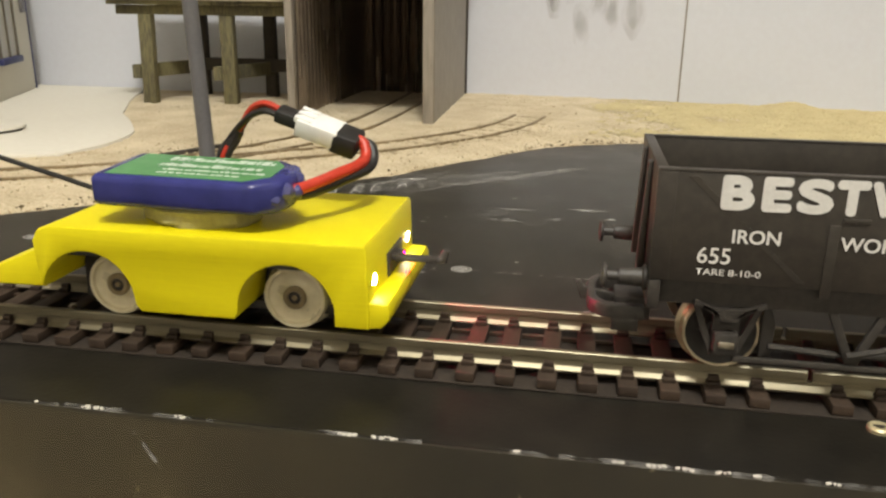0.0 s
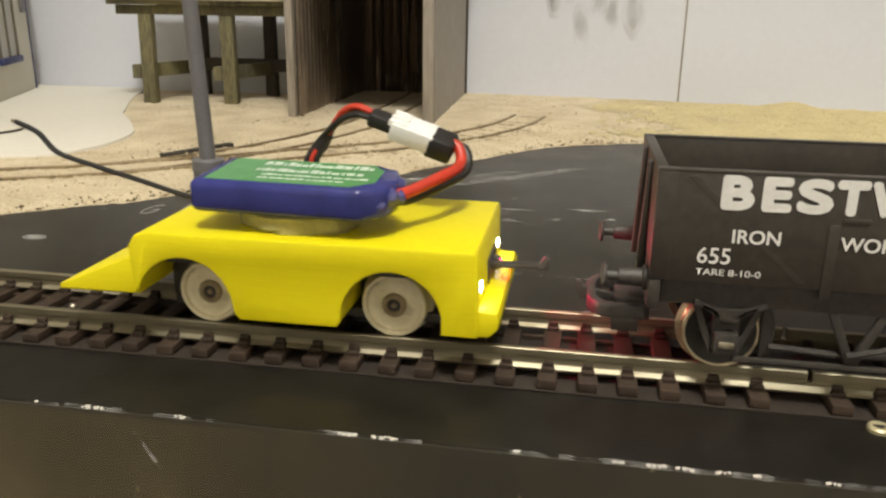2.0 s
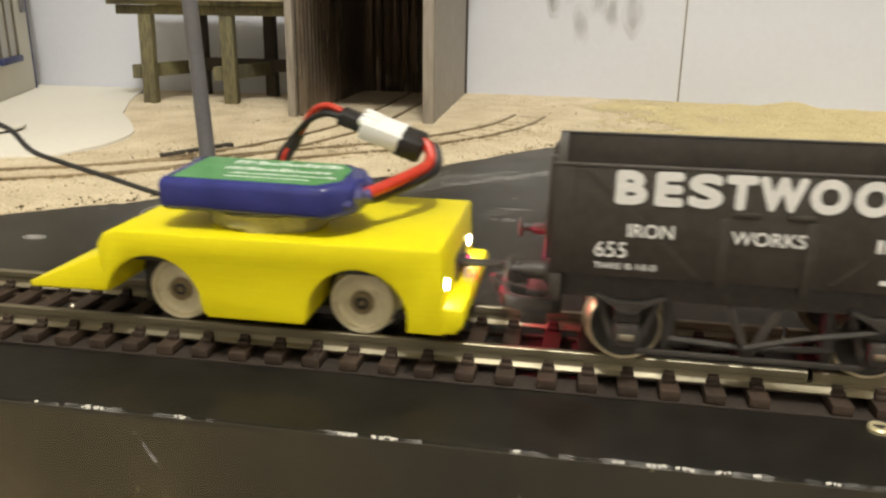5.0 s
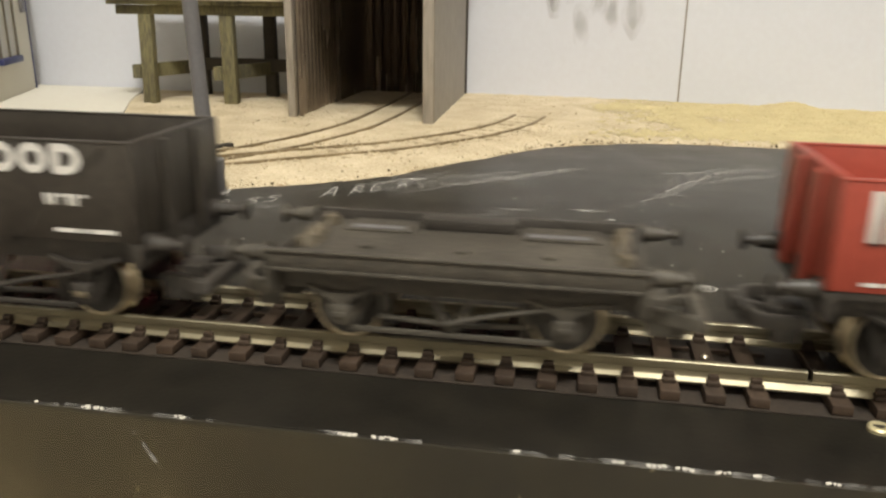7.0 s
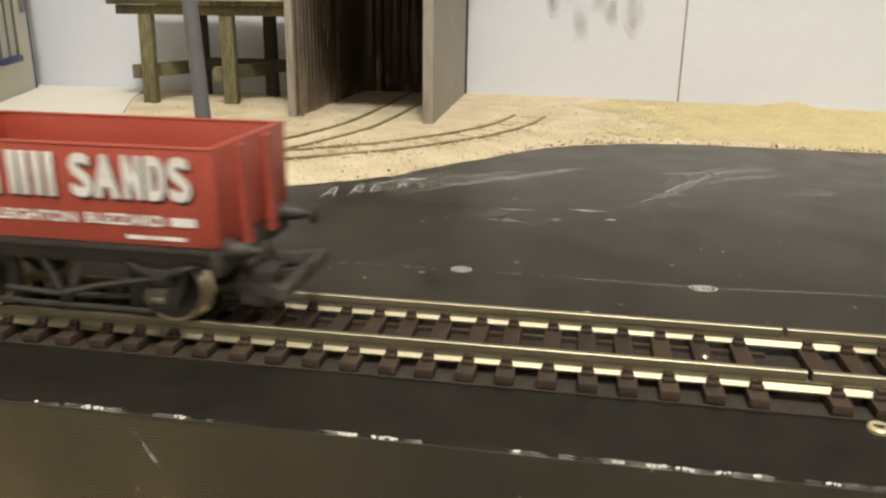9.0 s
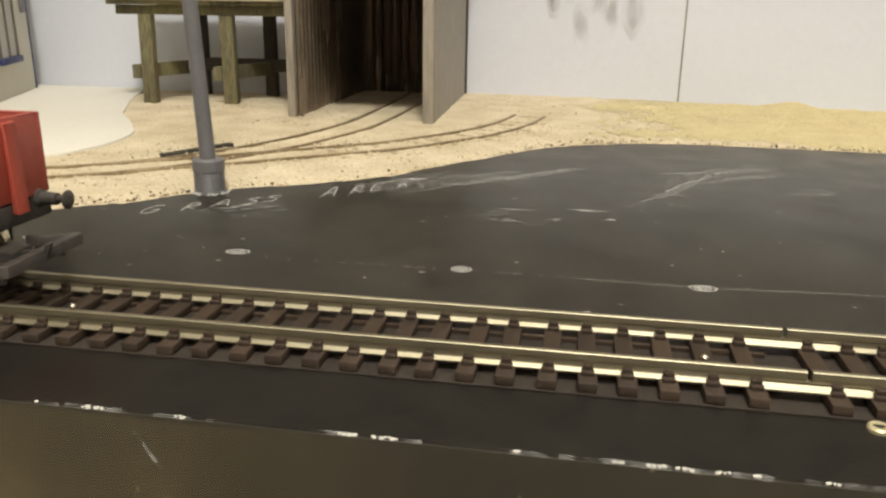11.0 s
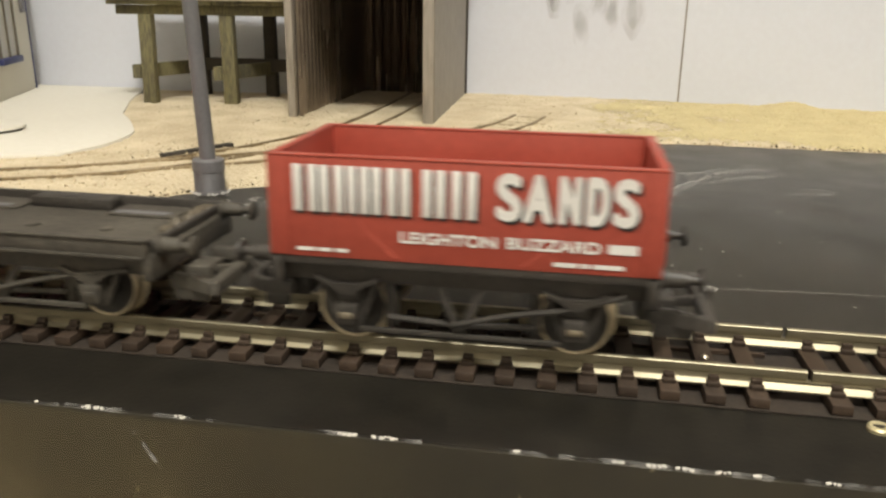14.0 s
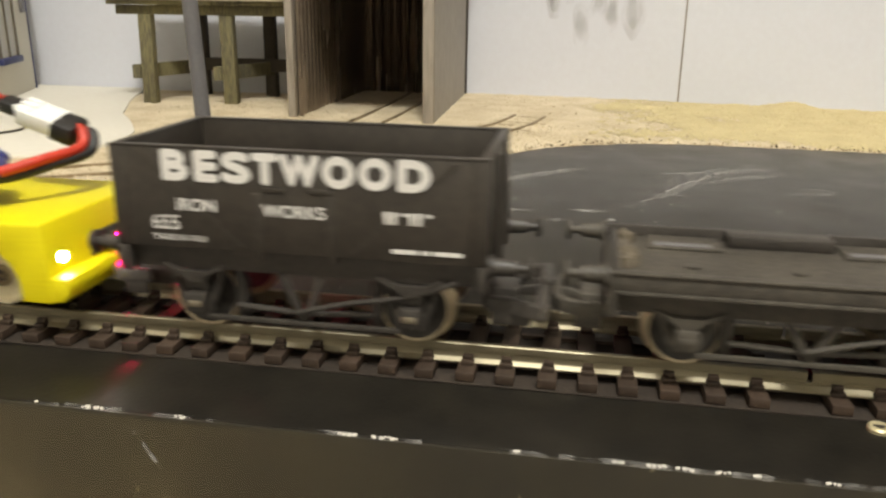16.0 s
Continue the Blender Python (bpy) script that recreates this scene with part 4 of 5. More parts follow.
def coupling(wag, x, s, z, mat, wide=True):
    """Loop coupling with its pocket, hook and skirt: a broad flared loop, or a narrow one with rounded corners."""
    c = part("coupling", box(B(), min(x - s * 2, x + s * 4), max(x - s * 2, x + s * 4), Y0 - 3.2, Y0 + 3.2, z - 3.4, z + 0.6, 0.3), mat, wag)
    if wide:
        half = [(-0.5, 9.4), (3.0, 9.6), (8.4, 12.0), (9.6, 11.4)]
        inside = [(7.4, 9.4), (7.0, 9.7), (3.2, 7.4), (-0.5, 7.2)]
    else:
        half = [(-0.5, 8.2), (4.4, 8.2), (6.6, 7.4), (8.0, 5.8), (8.6, 3.6)]
        inside = [(7.1, 3.2), (6.6, 4.9), (5.7, 6.0), (4.2, 6.6), (-0.5, 6.6)]
    near = [(x + s * u, Y0 - v) for u, v in half] + [(x + s * u, Y0 + v) for u, v in half[::-1]]
    back = [(x + s * u, Y0 + v) for u, v in inside[::-1]] + [(x + s * u, Y0 - v) for u, v in inside]
    part("loop", slab(B(), near + back, z - 1.4, z + 0.9, 0.3), mat, c)
    u0, u1, v = (0.2, 6.8, 9.0) if wide else (0.2, 4.6, 7.6)
    for q in (-1, 1):
        part("skirt", box(B(), min(x + s * u0, x + s * u1), max(x + s * u0, x + s * u1), Y0 + q * v - 0.4, Y0 + q * v + 0.4, z - 3.6, z - 1.42, 0.15), mat, c)
    bm = prism(B(), [(x + s * 3, z - 1.4), (x + s * 9.6, z - 1.2), (x + s * 10.6, z + 1.9), (x + s * 9.8, z + 2.0), (x + s * 9.2, z + 0.9), (x + s * 3, z - 0.2)], Y0 - 0.7, Y0 + 0.7, 0.15)
    part("hook", bm, mat, c)


def underframe(wag, length, wheel_x, mat, run, top):
    mid = length / 2
    for y in (-4.6, 21.4):
        part("solebar", box(B(), 1.2, length - 1.2, y, y + 1.9, top - 4.2, top, 0.2), mat, wag)
    for x in (0, length - 1.8):
        part("headstock", box(B(), x, x + 1.8, -6.6, 25.3, top - 4.6, top - 0.02, 0.25), mat, wag)
    part("floor_pan", box(B(), 1.8, length - 1.8, -2.6, 21.3, top - 2.0, top - 0.05), mat, wag)
    for x in wheel_x:
        for y, s in ((-4.4, -1), (22.0, 1)):
            # W-iron with axlebox and leaf spring
            yy = y + (0.2 if s < 0 else 0.5)
            bm = B()
            for q in (-1, 1):
                prism(bm, [(x + q * 5.4, top - 3.8), (x + q * 4.4, top - 3.8), (x + q * 1.4, TOP + 4.4), (x + q * 2.2, TOP + 3.8)], yy, yy + 0.8)
            prism(bm, [(x - 2.0, top - 3.8), (x + 2.0, top - 3.8), (x + 2.0, TOP + 3.4), (x - 2.0, TOP + 3.4)], yy, yy + 0.8)
            w = part("axle_guard", bm, mat, wag)
            o = y - 1.6 if s < 0 else y + 1.2
            part("axlebox", box(B(), x - 1.9, x + 1.9, o, o + 2.4, TOP + 4.2, TOP + 7.8, 0.5), mat, w)
            bm = B()
            for k in range(3):
                hw = 5.2 - 1.3 * k
                prism(bm, [(x - hw, top - 3.2 - 0.5 * k), (x - hw * 0.4, top - 4.4 - 0.62 * k), (x + hw * 0.4, top - 4.4 - 0.62 * k), (x + hw, top - 3.2 - 0.5 * k), (x + hw, top - 3.8 - 0.5 * k), (x + hw * 0.4, top - 5.0 - 0.62 * k), (x - hw * 0.4, top - 5.0 - 0.62 * k), (x - hw, top - 3.8 - 0.5 * k)], o + 0.3, o + 1.9)
            part("leaf_spring", bm, mat, w)
            # near covers take bright steel to paint in the highlight on the axlebox
            cover = box(B(), x - 1.2, x + 1.2, o - 0.25, o + 0.1, TOP + 5.4, TOP + 6.5, 0.15)
            part("axlebox_cover", cover, M_SCREW if s < 0 and mat is not M_OLDFRAME else mat, w, "bright axlebox cover in place of a highlight" if s < 0 and mat is not M_OLDFRAME else "")
            # tie bar between the axleboxes
    for y in (-4.4, 22.4):
        part("tie_bar", box(B(), wheel_x[0] + 1.5, wheel_x[1] - 1.5, y, y + 0.7, TOP + 2.6, TOP + 3.5, 0.1), mat, wag)
        bm = prism(B(), [(mid - 4.4, top - 4.0), (mid - 3.0, top - 4.0), (mid, TOP + 4.8), (mid + 3.0, top - 4.0), (mid + 4.4, top - 4.0), (mid + 0.9, TOP + 3.6), (mid - 0.9, TOP + 3.6)], y + 0.1, y + 0.9, 0.08)
        part("v_hanger", bm, mat, wag)
        for s in (-1, 1):
            a, b = (mid + s * 0.5, y + 1.2, TOP + 4.6), (mid + s * 12.0, y + 1.2, TOP + 5.2)
            part("push_rod", rod(B(), a, b, 0.55, seg=8), mat, wag)
            bx = mid + s * 12.0
            part("brake_shoe", prism(B(), [(bx - 0.9, TOP + 2.8), (bx + 0.9, TOP + 2.8), (bx + 1.1, TOP + 8.2), (bx, top - 4.0), (bx - 1.0, top - 4.0)], y + 2.4, y + 4.4, 0.15), mat, wag)
        bm = B()
        tube(bm, [(mid - 1, y - 0.3, TOP + 5.2), (mid + 8, y - 0.5, TOP + 7.6), (mid + 18, y - 0.7, TOP + 9.6), (length - 5, y - 0.7, top - 3.4)], 0.5, 8, 5)
        part("brake_lever", bm, mat, wag)
    wagon_wheels(wag, wheel_x, run)
    for x, s in ((0, -1), (length, 1)):
        buffers(wag, x, s, 20.7, mat)
        coupling(wag, x, s, 13.2, mat, s > 0)


def open_box(wag, length, y0, y1, z0, z1, mat, planks, rib=1.9):
    """The wagon's open body: sides and ends with plank lines, and the floor."""
    t = 1.5
    def planked(name, planks, x0, x1, ya, yb):
        b, hgt = None, (z1 - z0) / planks
        for k in range(planks):
            bm = box(B(), x0, x1, ya, yb, z0 + k * hgt + (0.012 if k else 0), z0 + (k + 1) * hgt - 0.012, 0.015)
            if b is None:
                b = part(name, bm, mat, wag)
            else:
                part("plank", bm, mat, b)
        return b
    planked("near_side", planks, 0, length, y0, y0 + t)
    planked("far_side", planks, 0, length, y1 - t, y1)
    planked("end", 1, 0.02, t, y0 + t, y1 - t)
    planked("end", 1, length - t, length - 0.02, y0 + t, y1 - t)
    part("body_floor", box(B(), t, length - t, y0 + t, y1 - t, z0, z0 + 1.0), mat, wag)
    for y in (y0, y1 - t):
        part("capping", box(B(), 0, length, y - 0.12, y + t + 0.12, z1 + 0.01, z1 + 0.3, 0.1), mat, wag)
    for x in (0, length - t):
        part("capping", box(B(), x + (0.05 if x == 0 else -0.1), x + t + (0.1 if x == 0 else -0.05), y0 + t + 0.15, y1 - t - 0.15, z1 + 0.01, z1 + 0.28, 0.1), mat, wag)
    for x, s in ((0, -1), (length, 1)):
        for y in (y0 + 10 - rib / 2, y1 - 10 - rib / 2):
            part("end_stanchion", prism(B(), [(x, z0 - 2.4), (x + s * 1.3, z0 - 2.4), (x + s * 1.2, z0 + 3), (x + s * 0.7, z1 - 0.6), (x, z1 - 0.3)], y, y + rib, 0.2), mat, wag)


def spaced(name, letters, z, hgt, y, mat, wag, label="", heavy=0.0, dx=0.0):
    """Letters set one by one between their own left and right edges."""
    for ch, x0, x1 in letters:
        lettering(name, ch, hgt, x1 - x0, (x0 + dx, y, z), mat, wag, label, heavy=heavy)


def bar_word(wag, name, spans, z0, hgt, y, mat, label, shade=None, stroke=1.3):
    """A name set as plain upright bars of the size and colour of its print."""
    for x0, x1 in spans:
        for x in ((x0, x1 - stroke) if x1 - x0 > 2.2 * stroke else (x0,)):
            part(name, box(B(), x, x + stroke, y - 0.10, y - 0.005, z0, z0 + hgt, 0.03), mat, wag, label)
            if shade is not None:
                part("shade_bar", box(B(), x + 0.45, x + stroke + 0.45, y - 0.05, y - 0.002, z0 - 0.45, z0 + hgt - 0.45), shade, wag)


def black_wagon():
    w = thing("open_wagon", "black open wagon with white lettering on dark underframe", "wagon", "wagons of the train")
    top = 21.6
    underframe(w, 62.2, (12.4, 49.6), M_FRAME, BLACK, top)
    open_box(w, 62.2, -6.5, 25.2, top + 0.05, 38.3, M_BLACK, 1)
    y = -6.5
    # corner plates, door and hinge irons
    for x in (0.0, 59.4):
        part("corner_plate", box(B(), x + 0.05, x + 2.8, y - 0.14, y + 0.4, top + 0.2, 38.2, 0.06), M_BLACK, w)
    for x in (24.2, 36.4):
        part("hinge_strap", box(B(), x, x + 1.5, y - 0.22, y + 0.3, top - 1.2, 31.5, 0.08), M_BLACK, w)
    for s in (0, 1):
        a = [(4.4, 37.6), (5.6, 37.6), (22.2, 22.4), (21.0, 22.4)]
        part("diagonal_strap", prism(B(), [(x if not s else 62.2 - x, z) for x, z in a], y - 0.07, y + 0.2), M_BLACK, w)
    part("door_catch", box(B(), 25.9, 29.6, y - 0.3, y + 0.1, 31.9, 32.6, 0.1), M_BLACK, w)
    part("door_catch", box(B(), 33.4, 37.2, y - 0.3, y + 0.1, 31.9, 32.6, 0.1), M_BLACK, w)
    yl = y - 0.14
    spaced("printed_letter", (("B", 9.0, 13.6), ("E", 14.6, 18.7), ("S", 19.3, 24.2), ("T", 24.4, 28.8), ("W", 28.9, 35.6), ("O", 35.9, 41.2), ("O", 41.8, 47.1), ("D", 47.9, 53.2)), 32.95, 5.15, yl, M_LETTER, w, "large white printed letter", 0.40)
    lettering("printed_word", "IRON", 2.1, 6.7, (11.2, yl, 28.0), M_LETTER, w, "small white printed word", heavy=0.06)
    lettering("printed_word", "WORKS", 2.1, 10.4, (25.9, yl - 0.2, 27.8), M_LETTER, w, "small white printed word", heavy=0.06)
    for x in (45.8, 49.8):
        bar_word(w, "short_mark", ((x, x + 2.0),), 27.7, 2.0, yl, M_LETTER, "small white mark", stroke=0.8)
        part("short_mark", box(B(), x + 2.7, x + 3.6, yl - 0.1, yl, 29.1, 29.6), M_LETTER, w)
    lettering("printed_number", "655", 2.5, 4.7, (6.6, yl, 24.7), M_LETTER, w, "small white number", bold=0.01)
    lettering("printed_tare", "TARE 8-10-0", 1.0, 9.2, (6.6, yl, 22.9), M_LETTER, w, "tiny white print", bold=0.01)
    for x0, x1 in ((47.0, 51.2), (51.8, 53.1), (53.7, 58.3)):
        part("tiny_print_bar", box(B(), x0, x1, yl - 0.06, yl, 23.0, 23.7), M_LETTER, w)
    return w


def red_wagon():
    w = thing("sand_wagon", "red open wagon with large white lettering on black underframe", "wagon", "wagons of the train")
    top = 21.6
    underframe(w, 61.7, (12.2, 49.4), M_FRAME, RED, top - 0.3)
    open_box(w, 61.7, -6.5, 25.2, top + 0.05, 37.9, M_WAGONRED, 1, 3.6)
    y = -6.5
    for x in (0.0, 58.6):
        part("corner_plate", box(B(), x + 0.05, x + 3.0, y - 0.12, y + 0.4, top + 0.2, 37.8, 0.06), M_WAGONRED, w)
    for s in (0, 1):
        a = [(4.0, 36.5), (5.2, 36.5), (21.2, 22.2), (20.0, 22.2)]
        part("diagonal_strap", prism(B(), [(x if not s else 61.7 - x, z) for x, z in a], y - 0.10, y + 0.2), M_WAGONRED, w)
    part("side_rail", box(B(), 1.0, 60.7, y + 0.2, y + 1.5, top - 1.4, top, 0.1), M_FRAME, w)
    yl = y - 0.14
    bar_word(w, "name_bar", ((4.3, 8.2), (8.7, 12.5), (13.1, 16.6), (17.1, 20.9), (21.6, 23.0), (25.0, 28.6), (29.6, 33.4)), 29.2, 7.5, yl, M_LETTER, "white printed bars with black shade", M_LETTERSHADE, 1.45)
    sands = (("S", 36.4, 40.3), ("A", 40.5, 45.0), ("N", 45.8, 49.2), ("D", 49.9, 53.3), ("S", 53.8, 57.6))
    spaced("letter_shade", sands, 28.8, 7.5, yl + 0.06, M_LETTERSHADE, w, "black shade of a letter", 0.38, 0.5)
    spaced("printed_letter", sands, 29.3, 7.5, yl - 0.04, M_LETTER, w, "large white printed letter", 0.38)
    tagged(lettering("printed_place", "LEIGHTON", 1.95, 15.2, (21.5, yl, 24.8), M_LETTER, w, "small white printed place name", heavy=0.1), kind="stuff")
    tagged(lettering("printed_place", "BUZZARD", 1.95, 14.2, (38.3, yl, 24.9), M_LETTER, w, "small white printed place name", heavy=0.1), kind="stuff")
    part("tiny_print_bar", box(B(), 53.6, 58.0, yl - 0.06, yl, 25.1, 26.6), M_LETTER, w)
    part("tiny_print_bar", box(B(), 45.5, 49.2, yl - 0.06, yl, 22.6, 23.3), M_LETTER, w)
    part("tiny_print_bar", box(B(), 49.7, 50.9, yl - 0.06, yl, 22.6, 23.3), M_LETTER, w)
    part("tiny_print_bar", box(B(), 51.4, 56.0, yl - 0.06, yl, 22.6, 23.3), M_LETTER, w)
    for x0, x1 in ((4.6, 7.6), (8.2, 10.4), (11.0, 13.0)):
        part("tiny_print_bar", box(B(), x0, x1, yl - 0.06, yl, 22.65, 23.25), M_LETTER, w)
    return w


def bare_chassis():
    w = thing("bare_chassis", "dusty black wagon chassis without its body", "wagon", "wagons of the train")
    top = 22.2
    L = 62.0
    underframe(w, L, (12.6, 49.4), M_OLDFRAME, FLAT, 19.6)
    part("tray_floor", box(B(), 0.8, L - 0.8, -5.6, 23.6, 19.0, 19.7, 0.1), M_OLDFRAME, w)
    part("side_beam", box(B(), 0.4, L - 0.4, -6.8, -5.4, 19.2, 22.0, 0.2), M_OLDFRAME, w)
    part("side_lip", box(B(), 0.2, L - 0.2, -7.1, -5.3, 22.02, 22.5, 0.12), M_OLDFRAME, w, "worn lighter top lip")
    part("foot_strip", box(B(), 1.2, L - 1.2, -7.5, -6.82, 19.0, 19.6, 0.12), M_OLDFRAME, w)
    part("far_beam", box(B(), 0.4, L - 0.4, 23.4, 24.8, 17.6, 21.7, 0.2), M_FRAME, w)
    part("centre_block", box(B(), 21.6, 39.4, 18.8, 23.35, 19.72, 21.9, 0.3), M_FRAME, w)
    for x0, x1 in ((7.5, 20.5), (40.5, 55)):
        pad = part("pad", box(B(), x0, x1, 15.5, 23.3, 19.72, 20.2, 0.12), M_OLDFRAME, w, "dusty raised pad")
        # the highlight along each pad is put in as a paler strip
        part("pad_strip", box(B(), x0 + 1.0, x1 - 2.0, 16.2, 18.2, 20.21, 20.35), M_POST, pad, "pale strip in place of a highlight")
    for x0, x1 in ((0.9, 5.2), (56.8, 61.1)):
        part("end_beam", box(B(), x0 if x0 < 5 else x1 - 1.2, x0 + 1.2 if x0 < 5 else x1, -5.3, 23.3, 19.72, 21.3, 0.25), M_FRAME, w)
        bm = B()
        rnd = random.Random(int(x0))
        for _ in range(16):
            y = rnd.uniform(5, 22)
            lathe(bm, [(0.3, 19.6), (1.9 * rnd.uniform(0.6, 1), 19.8), (1.2, 20.6 + rnd.random() * 0.9), (0.2, 21.2 + rnd.random() * 0.9)], (rnd.uniform(x0 + 1.4, x1 - 1.0), y, 0), "z", 9)
        tagged(part("glue_residue", bm, M_GLUE, w, "brown dried glue lumps"), kind="stuff")
    for x in (14, 31, 46):
        part("screw_boss", lathe(B(), [(1.2, 19.6), (1.2, 20.1), (0.7, 20.15)], (x, 6.3, 0), "z", 18), M_OLDFRAME, w)
    return w


def arc(cx, cz, r, a0, a1, n=14):
    return [(cx + r * math.cos(radians(a0 + (a1 - a0) * i / n)), cz + r * math.sin(radians(a0 + (a1 - a0) * i / n))) for i in range(n + 1)]


def locomotive():
    w = thing("yellow_locomotive", "yellow printed plastic locomotive with a battery strapped on top", "locomotive")
    ya, yb = -6.6, 27.6
    zt, zb = 23.8, 9.4
    # side view with two round wheel arches
    rear = arc(9.9, 11.0, 8.6, 165, 8, 16)
    front = arc(45.6, 11.2, 8.4, 172, 8, 16)
    outline = [(0.9, 13.0)] + rear[:-1] + [(18.6, zb + 1.2), (19.6, zb)] + [(36.4, zb), (37.2, zb + 1.2)] + front + [(53.9, zb)] + [(59.8, zb), (60.0, zb + 2), (59.6, zt - 0.5), (59.2, zt), (4.0, zt), (1.6, zt - 0.7), (0.4, zt - 2.6)]
    hood = part("hood", prism(B(), outline, ya, yb, 0.45), M_YELLOW, w, "glossy yellow hood")
    # dark fill behind the wheels and under the arch tops stands in for shade
    for x0, x1 in ((1.6, 18.4), (37.4, 53.8)):
        part("wheel_well", box(B(), x0, x1, 5.2, 13.6, 8.4, 19.4, 0.3), M_FRAME, w, "dark fill for the shade inside the wheel arch")
        part("arch_shade_slab", slab(B(), [(x0 + 0.4, ya + 1.6), (x1 - 0.4, ya + 1.6), (x1 - 0.4, 5.1), (x0 + 0.4, 5.1)], 18.4, 21.2), M_FRAME, w, "dark fill for the shade inside the wheel arch")
    part("keel", box(B(), 3, 58, 3, 18, 7.6, 9.3, 0.3), M_FRAME, w, "dark chassis under the hood")
    # plough wedge behind
    bm = prism(B(), [(1.4, 12.6), (1.2, 19.6), (-13.4, 13.4), (-13.6, 12.4)], ya + 0.4, yb - 0.4, 0.3)
    part("plough", bm, M_YELLOW, w, "yellow sloping plough")
    # front bumper with rounded lower lip
    bm = prism(B(), [(59.6, 9.5), (61.8, 9.7), (63.2, 11.2), (63.4, 13.0), (62.9, 14.0), (59.6, 14.2)], ya + 0.2, yb - 0.2, 0.5)
    part("bumper", bm, M_YELLOW, w, "yellow bumper")
    for y in (-2.2, 23.2):
        bm = lathe(B(), [(1.15, -0.2), (1.15, 0.03), (0.9, 0.045), (0.2, 0.05)], (59.80, y, 16.7), "x", 22)
        part("headlight", bm, M_LEDWHITE, w, "lit white headlight")
    part("red_light", lathe(B(), [(0.1, 0), (0.6, 0.02), (0.55, 0.12), (0.1, 0.14)], (61.0, 12.6, 16.4), "x", 16), M_LEDRED, w, "lit red light")
    bm = B()
    for k in range(16):
        a0, a1 = math.tau * k / 16, math.tau * (k + 1) / 16
        q = [Vector((x, 12.6 + r * math.cos(a), 16.4 + r * math.sin(a))) * MM for x in (60.3, 61.5) for r in (0.95, 1.25) for a in (a0, a1)]
        v = [bm.verts.new(p) for p in q]
        for f in ((0, 1, 5, 4), (2, 6, 7, 3), (4, 5, 7, 6), (0, 2, 3, 1)):
            bm.faces.new([v[i] for i in f])
    part("light_hood", bm, M_FRAME, w, "small dark lamp hood")
    part("light_back", box(B(), 60.1, 60.9, 11.5, 13.7, 15.3, 17.5, 0.1), M_FRAME, w)
    part("coupling_slot", box(B(), 59.5, 60.2, 6.2, 17.0, 14.4, 18.6, 0.1), M_FRAME, w, "dark slot over the bumper")
    hook = part("front_hook", box(B(), 60.0, 68.5, 8.4, 10.0, 16.7, 17.7, 0.2), M_FRAME, w, "dark coupling hook")
    part("hook_tip", prism(B(), [(67.6, 16.6), (70.0, 16.7), (70.4, 18.9), (69.4, 19.2), (68.6, 17.8)], 8.4, 10.0, 0.2), M_FRAME, hook)
    # wheels
    for x in (11.1, 44.6):
        r = 5.7
        ws = part("wheelset", rod(B(), (0, -8.2, 0), (0, 8.2, 0), 1.0, seg=14), M_STEELWHEEL, w, "", at=(x, Y0, TOP + r))
        for s in (-1, 1):
            prof = [(r + 0.7, s * 4.8), (r + 0.7, s * 5.3), (r, s * 5.7), (r, s * 8.6), (r - 0.2, s * 8.9), (r - 0.75, s * 8.9), (r - 1.0, s * 8.25), (r - 1.3, s * 8.1), (2.5, s * 8.2), (2.3, s * 8.35), (2.15, s * 8.35)]
            wh = part("wheel", lathe(B(), prof, seg=56), M_WHEEL, ws, "bright turned metal wheel")
            part("hub", ring(B(), [(2.1, s * 8.3), (2.1, s * 8.9), (1.85, s * 9.1), (1.3, s * 9.1), (1.15, s * 8.9), (1.15, s * 8.3)], 32), M_BRASS, wh, "dull hub bush")
            part("axle_bore", ring(B(), [(1.14, s * 8.3), (1.14, s * 8.75), (0.5, s * 8.75), (0.5, s * 8.3)], 24), M_FRAME, wh, "dark bore round the axle")
            part("axle_end", lathe(B(), [(0.49, s * 8.2), (0.49, s * 9.0), (0.3, s * 9.15)], seg=16), M_BRASS, wh, "dull axle end")
        SPIN.append((ws, LOCO, r))
    # battery pack on its foam tape
    bat = part("battery", battery_shell(), M_BLUE, w, "blue shrink-wrapped battery pack")
    m = battery_pose()
    bm = B()
    slab(bm, [(2.6, -6.9), (27.5, -7.1), (31.0, -3.6), (30.6, 3.6), (28.0, 6.8), (2.6, 6.8)], 5.58, 5.68)
    bmesh.ops.transform(bm, matrix=m, verts=bm.verts)
    part("label", bm, M_GREEN, bat, "green printed label")
    bm = B()
    rnd = random.Random(17)
    for cx, cy, cz, r in ((33.6, -3.6, 3.4, 1.5), (34.2, -1.2, 2.6, 1.4), (33.2, 2.0, 4.0, 1.5), (31.6, 4.8, 4.3, 1.4), (32.0, -5.4, 2.4, 1.2)):
        bmesh.ops.create_icosphere(bm, subdivisions=2, radius=r * MM, matrix=m @ Matrix.Translation(Vector((cx, cy, cz)) * MM))
    for v in bm.verts:
        v.co += Vector([rnd.uniform(-0.16, 0.16) for _ in range(3)]) * MM
    part("wrap_end", bm, M_WRAP, bat, "glossy crinkled end of the wrap")
    rnd = random.Random(5)
    for row, (x0, x1, yy, hgt) in enumerate(((9, 28, 3.2, 2.4), (9, 27, -0.6, 2.0), (11, 29, -3.0, 0.9), (11, 25, -5.0, 0.8))):
        x = x0
        bm = B()
        while x < x1:
            wd = rnd.uniform(0.4, 1.5)
            box(bm, x, x + wd, yy, yy + hgt * rnd.uniform(0.55, 1), 5.69, 5.72, m=m)
